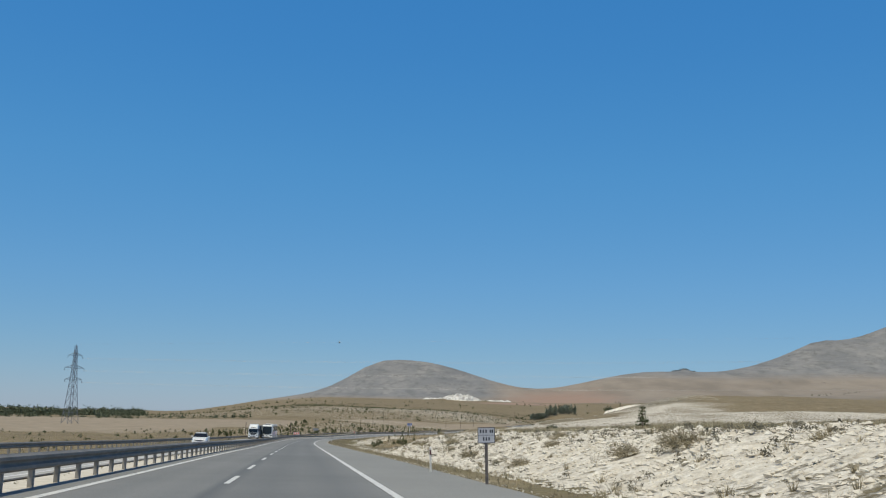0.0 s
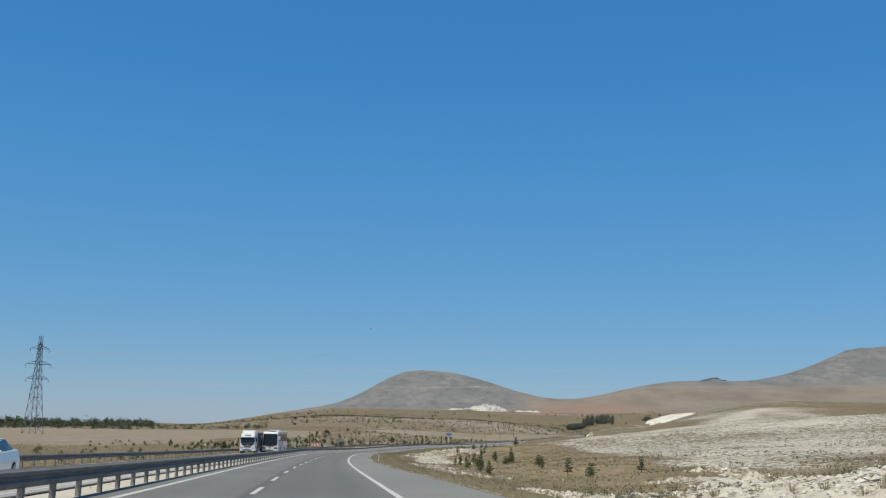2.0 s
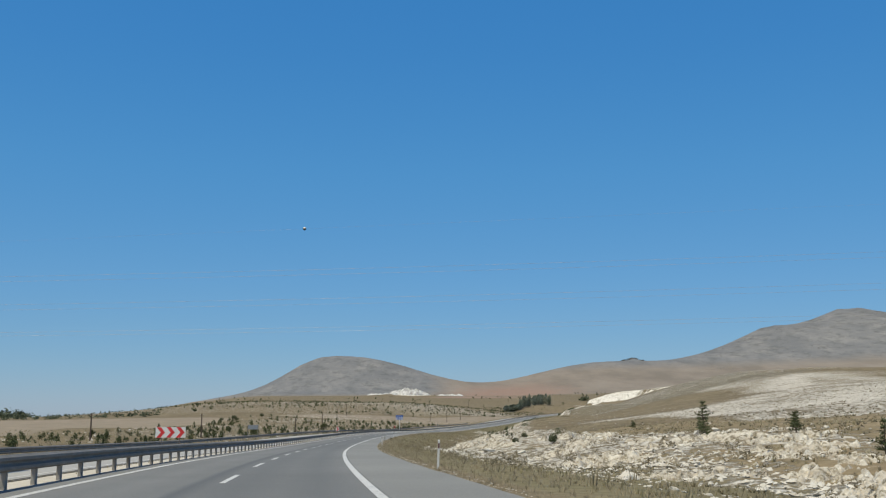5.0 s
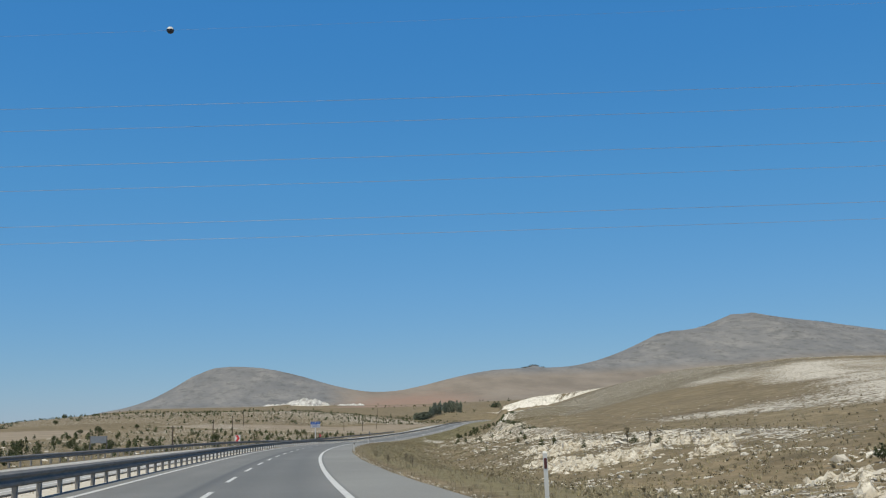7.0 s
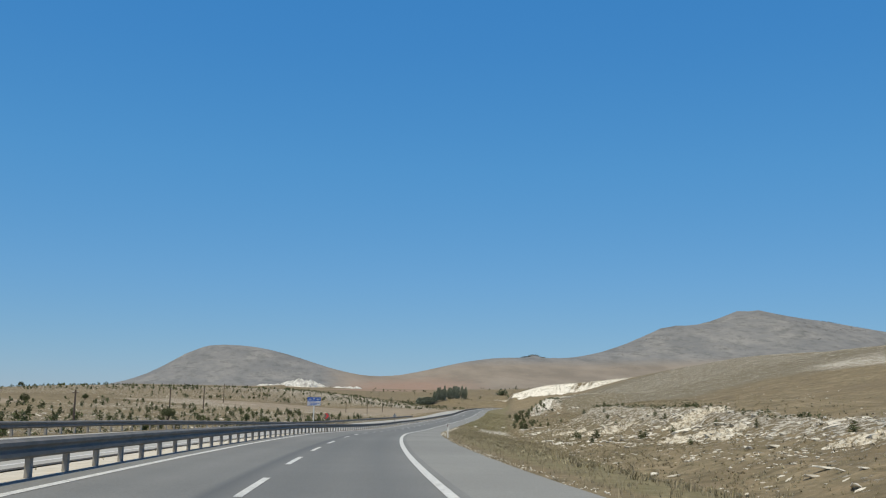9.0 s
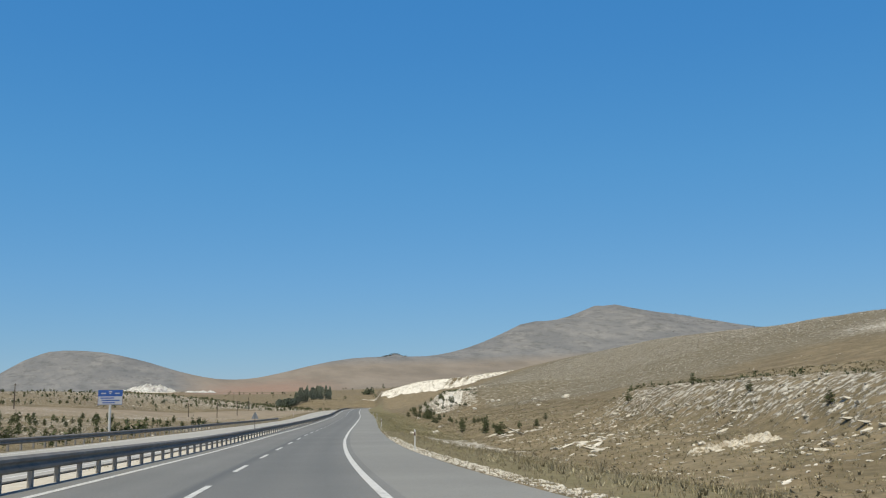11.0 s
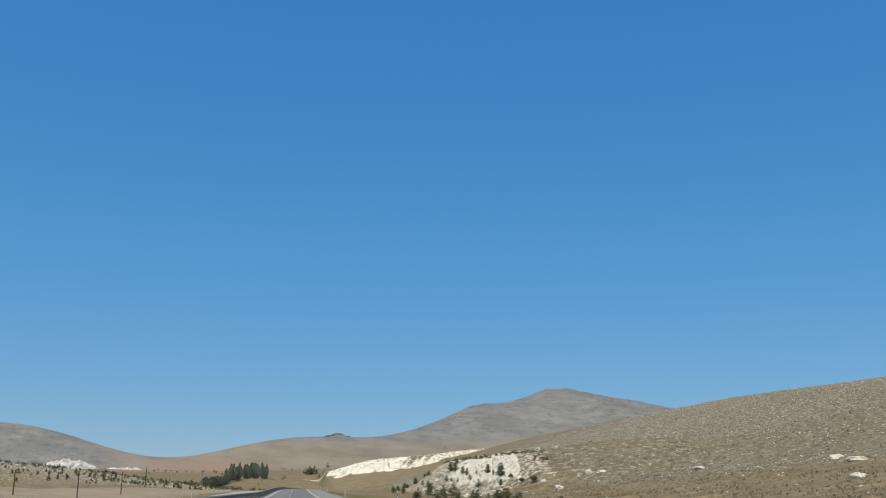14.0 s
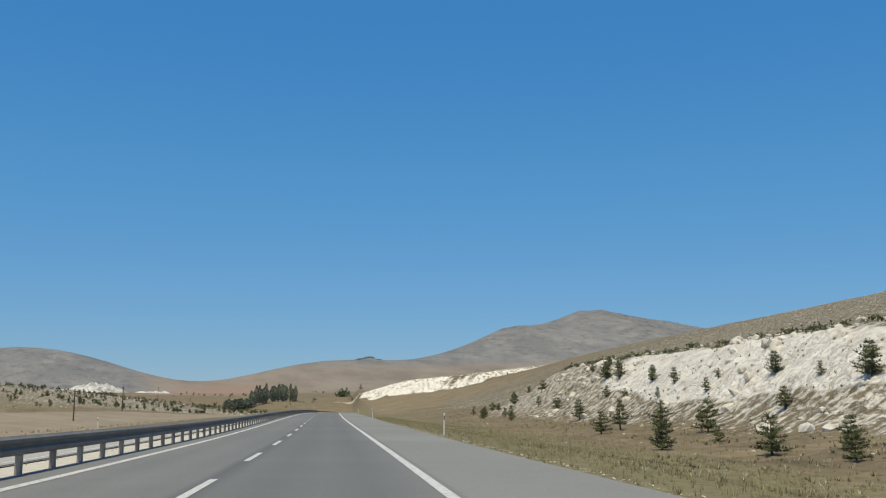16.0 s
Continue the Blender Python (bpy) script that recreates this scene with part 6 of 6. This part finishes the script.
tips_a = pylon(366.0, -106.6, 27.5, 1.0)
tips_b = pylon(316.0, 300.0, 30.0, 1.0)
WIRE = plain("wire", (0.42, 0.42, 0.44), 0.4, 0.8, 0.05)
for p, q in zip(tips_a, tips_b):
    earth = p is tips_a[-1]
    verts, faces = [], []
    n, thick = 40, 0.005 if earth else 0.012
    for k in range(n + 1):
        f = k / n
        c = p.lerp(q, f) - Vector((0, 0, (0.3 if earth else 2.6) * 4 * f * (1 - f)))
        for a in range(4):
            verts.append((c.x + 0.0, c.y + thick * math.cos(a * 1.571), c.z + thick * math.sin(a * 1.571)))
    for k in range(n):
        for a in range(4):
            faces.append((k * 4 + a, k * 4 + (a + 1) % 4, k * 4 + 4 + (a + 1) % 4, k * 4 + 4 + a))
    tagged(new("power_line", mesh_from("power_line", verts, faces, WIRE)), "thin steel earth wire between the pylon tops" if earth else "bright aluminium overhead wire slung across the road", "power line", "overhead wires")
# aircraft warning ball on the earth wire
p, q = tips_a[-1], tips_b[-1]
f = (-53.0 - p.x) / (q.x - p.x)
ball = empty("warning_ball", Matrix.Translation(p.lerp(q, f) - Vector((0, 0, 1.2 * f * (1 - f)))), "pale warning ball with a dark underside on the earth wire", "warning ball")
for name, low, material, label in (("upper_half", 0.0, WHITE, ""), ("lower_half", -1.0, SIGN_DARK, "dark lower half")):
    bm = bmesh.new()
    bmesh.ops.create_uvsphere(bm, u_segments=20, v_segments=14, radius=0.27)
    bmesh.ops.bisect_plane(bm, geom=bm.verts[:] + bm.edges[:] + bm.faces[:], plane_co=(0, 0, 0), plane_no=(0, 0, -1 if low == 0 else 1), clear_outer=True)
    for face in bm.faces:
        face.smooth = True
    part(name, bm, material, ball, label)
bm = bmesh.new()
bmesh.ops.create_cone(bm, cap_ends=True, segments=20, radius1=0.282, radius2=0.282, depth=0.04)
part("seam", bm, BLACK, ball, "clamped seam between the halves")


# ---------------- vehicles on the other carriageway ----------------
CAR_WHITE = plain("white_car_paint", (0.78, 0.78, 0.77), 0.3, 0, 0.04, 1.0, 0.6)
BUS_GREY = plain("grey_bus_paint", (0.42, 0.43, 0.45), 0.35, 0, 0.06, 1.0, 0.4)
BUS_BLUE = plain("blue_bus_graphics", (0.06, 0.20, 0.42), 0.4, 0, 0.1, 1.0, 0.3)
TRAILER = plain("dark_trailer_sheet", (0.06, 0.065, 0.075), 0.6, 0, 0.2, 0.7)
TYRE = plain("tyre_rubber", (0.02, 0.02, 0.02), 0.85)
RIM = plain("wheel_rim", (0.40, 0.40, 0.41), 0.4, 0.8)
CHROME = plain("headlamp", (0.65, 0.67, 0.70), 0.15, 0.6)


def glass_mat():
    m, nt, b = mat("dark_glass")
    b.inputs["Base Color"].default_value = (0.012, 0.015, 0.02, 1)
    b.inputs["Roughness"].default_value = 0.12
    b.inputs["Specular IOR Level"].default_value = 0.5
    return m


GLASS = glass_mat()


def loft(rings, bevel=0.0):
    """A closed body through rings of equal length, each a list of points."""
    bm = bmesh.new()
    R = [[bm.verts.new(p) for p in r] for r in rings]
    n = len(R[0])
    for a, b in zip(R, R[1:]):
        for i in range(n):
            bm.faces.new((a[i], a[(i + 1) % n], b[(i + 1) % n], b[i]))
    bm.faces.new(R[0][::-1])
    bm.faces.new(R[-1])
    bmesh.ops.recalc_face_normals(bm, faces=bm.faces)
    if bevel:
        bmesh.ops.bevel(bm, geom=list(bm.edges), offset=bevel, segments=2, affect="EDGES", profile=0.5, clamp_overlap=True)
    return bm


def ring(y, w, z0, z1, tuck=0.0):
    """A cross-section of a vehicle body at y: half width w, from z0 to z1, narrower by tuck at the top."""
    zm = z0 + (z1 - z0) * 0.55
    return [(-w, y, z0), (w, y, z0), (w, y, zm), (w - tuck, y, z1), (-w + tuck, y, z1), (-w, y, zm)]


def wheel(parent, x, y, r, width):
    hub = part("wheel", mesh_from("wheel", [(0, 0, 0)], [], TYRE), TYRE, parent)
    bm = bmesh.new()
    rod(bm, (x - width / 2, y, r), (x + width / 2, y, r), r, r, 22)
    bmesh.ops.bevel(bm, geom=[e for e in bm.edges if len(e.link_faces) == 2 and any(len(f.verts) > 4 for f in e.link_faces)], offset=r * 0.12, segments=2, affect="EDGES")
    part("tyre", bm, TYRE, hub)
    bm = bmesh.new()
    out = x + math.copysign(width / 2 + 0.004, x)
    rod(bm, (out - 0.02, y, r), (out + 0.006, y, r), r * 0.6, r * 0.55, 18)
    rod(bm, (out - 0.02, y, r), (out + 0.02, y, r), r * 0.18, r * 0.14, 10)
    part("rim", bm, RIM, hub)


def slab(name, parent, material, sx, sy, sz, x, y, z, rx=0.0, rz=0.0, label="", bevel=0.01):
    bm = bmesh.new()
    box(bm, sx, sy, sz, Matrix.Translation((x, y, z)) @ Matrix.Rotation(rz, 4, "Z") @ Matrix.Rotation(rx, 4, "X"), bevel)
    return part(name, bm, material, parent, label)


def pane(name, parent, material, w, h, r, x, y, z, rx=0.0, thick=0.06, taper=0.0, label=""):
    """A plate facing forward with rounded corners, narrower at the foot by taper."""
    bm = bmesh.new()
    pts = []
    for cx, cz, a0 in ((w / 2 - r, h / 2 - r, 0), (-w / 2 + r, h / 2 - r, 90), (-w / 2 + r + taper, -h / 2 + r, 180), (w / 2 - r - taper, -h / 2 + r, 270)):
        for k in range(5):
            a = radians(a0 + 22.5 * k)
            pts.append((cx + r * math.cos(a), cz + r * math.sin(a)))
    m = Matrix.Translation((x, y, z)) @ Matrix.Rotation(rx, 4, "X")
    front = [bm.verts.new(m @ Vector((px, thick / 2, pz))) for px, pz in pts]
    back = [bm.verts.new(m @ Vector((px, -thick / 2, pz))) for px, pz in pts]
    bm.faces.new(front)
    bm.faces.new(back[::-1])
    for i in range(len(pts)):
        bm.faces.new((front[i], back[i], back[(i + 1) % len(pts)], front[(i + 1) % len(pts)]))
    bmesh.ops.recalc_face_normals(bm, faces=bm.faces)
    return part(name, bm, material, parent, label)


def wiper(parent, x, y, z, w, h):
    bm = bmesh.new()
    rod(bm, (x, y, z), (x + w, y, z + h), 0.014, 0.009, 6)
    return part("wiper", bm, BLACK, parent)


def vehicle_pose(s, d, size):
    x, y = at(s, d)
    z = float(road_z(s)) + float(across(s, d))
    return Matrix.Translation((float(x), float(y), z + 0.005)) @ Matrix.Rotation(heading(s) + math.pi, 4, "Z") @ Matrix.Diagonal((size, size, size, 1))


# oncoming lorry: white cab with a wind deflector, dark trailer. y is its forward way
lorry = empty("lorry", vehicle_pose(224.6, -12.65, 0.80), "white articulated lorry with a dark trailer on the other carriageway", "lorry")
part("cab", loft([ring(0.0, 1.12, 0.50, 2.82, 0.12), ring(-0.10, 1.20, 0.44, 3.0, 0.12), ring(-0.32, 1.24, 0.40, 3.14, 0.10), ring(-2.1, 1.24, 0.40, 3.2, 0.10)], 0.05), CAR_WHITE, lorry)
part("wind_deflector", loft([[(-0.98, -0.42, 3.08), (0.98, -0.42, 3.08), (0.92, -0.50, 3.30), (-0.92, -0.50, 3.30)], [(-1.10, -1.0, 3.12), (1.10, -1.0, 3.12), (1.02, -1.05, 3.62), (-1.02, -1.05, 3.62)], [(-1.16, -2.0, 3.15), (1.16, -2.0, 3.15), (1.08, -2.0, 3.74), (-1.08, -2.0, 3.74)]], 0.04), CAR_WHITE, lorry)
for x in (-1, 1):
    slab("side_fairing", lorry, CAR_WHITE, 0.05, 0.5, 2.5, x * 1.22, -2.3, 2.2, bevel=0.02)
    slab("wheel_arch", lorry, BLACK, 0.06, 1.25, 0.22, x * 1.22, -0.95, 1.06, bevel=0.02)
    wiper(lorry, x * 0.15 - 0.3, 0.10, 1.70, 0.75, 0.22)
pane("windscreen", lorry, GLASS, 2.2, 0.86, 0.12, 0, 0.03, 2.12, 0.10)
slab("sun_visor", lorry, CAR_WHITE, 2.1, 0.22, 0.08, 0, 0.10, 2.68, rx=-0.3)
pane("grille", lorry, BLACK, 2.05, 0.56, 0.08, 0, 0.04, 1.36, 0.0, 0.06, 0.5, "black wedge-shaped grille")
pane("emblem", lorry, CHROME, 0.22, 0.22, 0.10, 0, 0.085, 1.42, 0.0, 0.02)
for z, w in ((1.20, 1.1), (1.29, 1.3)):
    slab("grille_bar", lorry, CHROME, w, 0.03, 0.03, 0, 0.075, z)
slab("bumper", lorry, CAR_WHITE, 2.44, 0.30, 0.62, 0, 0.05, 0.72, bevel=0.06)
slab("air_intake", lorry, BLACK, 1.5, 0.05, 0.16, 0, 0.20, 0.58)
slab("air_intake", lorry, BLACK, 1.2, 0.05, 0.07, 0, 0.20, 0.98)
for x in (-1, 1):
    slab("headlamp", lorry, CHROME, 0.42, 0.06, 0.22, x * 0.93, 0.19, 0.92)
    slab("side_window", lorry, GLASS, 0.03, 0.85, 0.75, x * 1.235, -0.72, 2.2)
    slab("mirror", lorry, BLACK, 0.12, 0.14, 0.62, x * 1.45, 0.02, 2.2)
    slab("mirror_arm", lorry, BLACK, 0.30, 0.05, 0.05, x * 1.33, -0.02, 2.5)
    slab("step", lorry, BLACK, 0.10, 0.6, 0.10, x * 1.2, -0.6, 0.5)
slab("legend", lorry, SIGN_DARK, 1.1, 0.02, 0.14, 0, -0.02, 2.93, label="unreadable dark lettering over the windscreen")
slab("number_plate", lorry, SIGN_WHITE, 0.5, 0.02, 0.11, 0, 0.215, 0.78)
slab("chassis", lorry, BLACK, 1.0, 11.0, 0.25, 0, -6.4, 0.85)
part("trailer", loft([ring(-2.7, 1.24, 1.05, 3.3, 0.05), ring(-13.2, 1.24, 1.05, 3.3, 0.05)], 0.03), TRAILER, lorry)
for k in range(10):
    for x in (-1, 1):
        slab("trailer_rib", lorry, TRAILER, 0.03, 0.06, 2.1, x * 1.25, -3.2 - k * 1.07, 2.15)
for y in (-0.95, -3.6, -9.6, -10.9, -12.2):
    for x in (-1.02, 1.02):
        wheel(lorry, x, y, 0.50, 0.34)

# white and grey coach beside it
coach = empty("coach", vehicle_pose(230.2, -10.45, 0.87), "white and grey coach with dark glass and blue graphics", "coach")
part("body", loft([ring(0.0, 1.20, 0.38, 3.05, 0.16), ring(-0.25, 1.26, 0.34, 3.30, 0.12), ring(-3.4, 1.27, 0.34, 3.36, 0.10), ring(-11.6, 1.27, 0.34, 3.34, 0.10), ring(-11.9, 1.22, 0.40, 3.2, 0.16)], 0.06), CAR_WHITE, coach)
pane("windscreen", coach, GLASS, 2.16, 1.80, 0.16, 0, 0.035, 2.06, 0.03, 0.08)
for x in (-1, 1):
    pane("lamp_surround", coach, BLACK, 0.52, 0.32, 0.09, x * 0.92, 0.10, 0.84, 0.0, 0.03)
    wiper(coach, x * 0.5 - 0.4, 0.11, 1.18, 0.8, 0.18)
slab("air_intake", coach, BLACK, 1.3, 0.03, 0.10, 0, 0.105, 0.48)
slab("destination_blind", coach, SIGN_DARK, 1.5, 0.03, 0.16, 0, 0.085, 2.86)
for y in (-2.5, -8.6):
    for x in (-1, 1):
        slab("wheel_arch", coach, BLACK, 0.03, 1.25, 0.70, x * 1.262, y, 0.68, bevel=0.01)
slab("front_skirt", coach, CAR_WHITE, 2.46, 0.16, 0.78, 0, 0.02, 0.82, bevel=0.05)
for x in (-1, 1):
    slab("window_band", coach, GLASS, 0.03, 10.6, 1.18, x * 1.262, -6.2, 2.38, label="long dark side glazing")
    slab("side_panel", coach, BUS_GREY, 0.02, 4.6, 1.15, x * 1.268, -3.2, 1.15, label="grey painted side panel")
    slab("graphic", coach, BUS_BLUE, 0.02, 2.6, 0.85, x * 1.282, -4.4, 1.25, rx=-0.35, label="slanted blue graphic")
    slab("graphic", coach, CAR_WHITE, 0.02, 3.4, 0.16, x * 1.284, -3.4, 1.75, rx=0.55, label="slanted white stripe")
    slab("headlamp", coach, CHROME, 0.30, 0.04, 0.16, x * 0.95, 0.125, 0.86)
    slab("mirror", coach, CAR_WHITE, 0.20, 0.16, 0.52, x * 1.42, 0.18, 2.35, bevel=0.05)
    slab("mirror_arm", coach, CAR_WHITE, 0.10, 0.20, 0.10, x * 1.30, 0.10, 2.66)
    for k in range(6):
        slab("window_post", coach, BLACK, 0.035, 0.06, 1.16, x * 1.264, -2.2 - 1.6 * k, 2.38)
slab("legend", coach, SIGN_DARK, 1.3, 0.02, 0.16, 0, 0.108, 1.12, label="unreadable dark lettering under the windscreen")
slab("emblem", coach, BLACK, 0.22, 0.02, 0.18, 0, 0.108, 0.86)
slab("number_plate", coach, SIGN_WHITE, 0.5, 0.02, 0.11, 0, 0.108, 0.62)
slab("roof_unit", coach, CAR_WHITE, 1.7, 2.6, 0.22, 0, -5.2, 3.44, bevel=0.06)
slab("roof_hatch", coach, BLACK, 1.1, 1.4, 0.12, 0, -1.9, 3.41, bevel=0.03)
for y in (-2.5, -8.6, -9.9):
    for x in (-1.08, 1.08):
        wheel(coach, x, y, 0.49, 0.32)

# white saloon car
saloon = empty("saloon_car", vehicle_pose(121.5, -10.6, 0.88), "white saloon car on the other carriageway", "car")
part("body", loft([ring(0.0, 0.74, 0.30, 0.66, 0.08), ring(-0.25, 0.86, 0.22, 0.78, 0.10), ring(-1.25, 0.90, 0.20, 0.93, 0.08), ring(-3.2, 0.90, 0.20, 0.98, 0.08), ring(-4.3, 0.87, 0.24, 1.0, 0.10), ring(-4.55, 0.78, 0.34, 0.92, 0.10)], 0.04), CAR_WHITE, saloon)
part("roof", loft([ring(-1.9, 0.66, 1.20, 1.40, 0.10), ring(-2.3, 0.66, 1.25, 1.44, 0.10), ring(-3.2, 0.64, 1.22, 1.40, 0.10)], 0.03), CAR_WHITE, saloon)
part("cabin_glass", loft([[(-0.78, -1.2, 0.90), (0.78, -1.2, 0.90), (0.78, -1.25, 0.95), (-0.78, -1.25, 0.95)], [(-0.80, -1.95, 0.90), (0.80, -1.95, 0.90), (0.64, -1.95, 1.38), (-0.64, -1.95, 1.38)], [(-0.80, -3.2, 0.92), (0.80, -3.2, 0.92), (0.62, -3.2, 1.37), (-0.62, -3.2, 1.37)], [(-0.74, -4.0, 0.93), (0.74, -4.0, 0.93), (0.70, -3.95, 0.98), (-0.70, -3.95, 0.98)]], 0.0), GLASS, saloon)
slab("grille", saloon, BLACK, 0.85, 0.05, 0.13, 0, -0.02, 0.56)
slab("lower_intake", saloon, BLACK, 1.2, 0.05, 0.10, 0, 0.0, 0.34)
slab("number_plate", saloon, SIGN_WHITE, 0.48, 0.02, 0.11, 0, 0.02, 0.44)
for x in (-1, 1):
    slab("headlamp", saloon, CHROME, 0.34, 0.10, 0.12, x * 0.62, -0.08, 0.62, rz=-x * 0.3, bevel=0.02)
    slab("mirror", saloon, CAR_WHITE, 0.18, 0.10, 0.12, x * 0.98, -1.45, 0.98, bevel=0.03)
    for y in (-0.85, -3.55):
        wheel(saloon, x * 0.80, y, 0.31, 0.20)


# ---------------- quarry: spoil heaps of crushed chalk at the foot of the cone hill ----------------
def chalk_heap(seed, x, y, wide, tall):
    rg = random.Random(seed)
    bm = bmesh.new()
    n, m = 26, 9
    rings = []
    off = Vector((rg.uniform(-50, 50), seed * 3.7, 0))
    for j in range(m):
        f = j / (m - 1)
        row = []
        for i in range(n):
            a = 2 * math.pi * i / n
            k = 1 + 0.35 * noise.noise(Vector((math.cos(a) * 2.4, math.sin(a) * 2.4, f)) + off) + 0.22 * noise.noise(Vector((math.cos(a) * 7, math.sin(a) * 7, f * 2)) + off)
            z = tall * (1 - f) ** 0.85 * (1 + 0.25 * noise.noise(Vector((math.cos(a) * 3, f * 4, math.sin(a) * 3)) + off))
            row.append(bm.verts.new((math.cos(a) * wide * f * k, math.sin(a) * wide * 0.7 * f * k, z if j < m - 1 else -3.0)))
        rings.append(row)
    top = bm.verts.new((0, 0, tall * 1.03))
    for i in range(n):
        bm.faces.new((top, rings[1][i], rings[1][(i + 1) % n]))
    for a, b in zip(rings[1:], rings[2:]):
        for i in range(n):
            bm.faces.new((a[i], b[i], b[(i + 1) % n], a[(i + 1) % n]))
    bmesh.ops.delete(bm, geom=rings[0], context="VERTS")
    bmesh.ops.recalc_face_normals(bm, faces=bm.faces)
    me = bpy.data.meshes.new("chalk_heap")
    bm.to_mesh(me)
    bm.free()
    me.materials.append(QUARRY)
    ob = tagged(new("chalk_heap", me), "heap of crushed white chalk in the far quarry", "spoil heap", "quarry heaps")
    ob.matrix_world = Matrix.Translation((x, y, float(far_z(np.array(x), np.array(y))) - 0.5)) @ Matrix.Rotation(rg.uniform(-0.5, 0.5), 4, "Z")


def quarry_mat():
    m, nt, b = mat("crushed_chalk")
    v = coords(nt)
    n = noisy(nt, v, 0.16, 6, 0.7)
    nt.links.new(ramp(nt, n, [(0.34, (0.33, 0.31, 0.29)), (0.5, (0.55, 0.53, 0.50)), (0.66, (0.78, 0.77, 0.74))]), b.inputs["Base Color"])
    b.inputs["Roughness"].default_value = 0.95
    bump(nt, b, n, 1.0, 2.0)
    return m


QUARRY = quarry_mat()
rng = random.Random(17)
for k in range(11):
    f = k / 10
    chalk_heap(k, -86 + 66 * f + rng.uniform(-4, 4), 2385 + rng.uniform(-22, 22), rng.uniform(11, 18), (6 + 8 * math.sin(math.pi * min(1, 0.15 + f * 0.85))) * rng.uniform(0.75, 1.1))
for k in range(4):
    chalk_heap(k + 20, 16 + 12 * k + rng.uniform(-3, 3), 2420 + rng.uniform(-15, 15), rng.uniform(10, 15), rng.uniform(3, 6.5))
for k in range(5):
    chalk_heap(k + 30, -142 + 11 * k + rng.uniform(-3, 3), 2430 + rng.uniform(-10, 10), rng.uniform(10, 15), rng.uniform(2.5, 5.5))
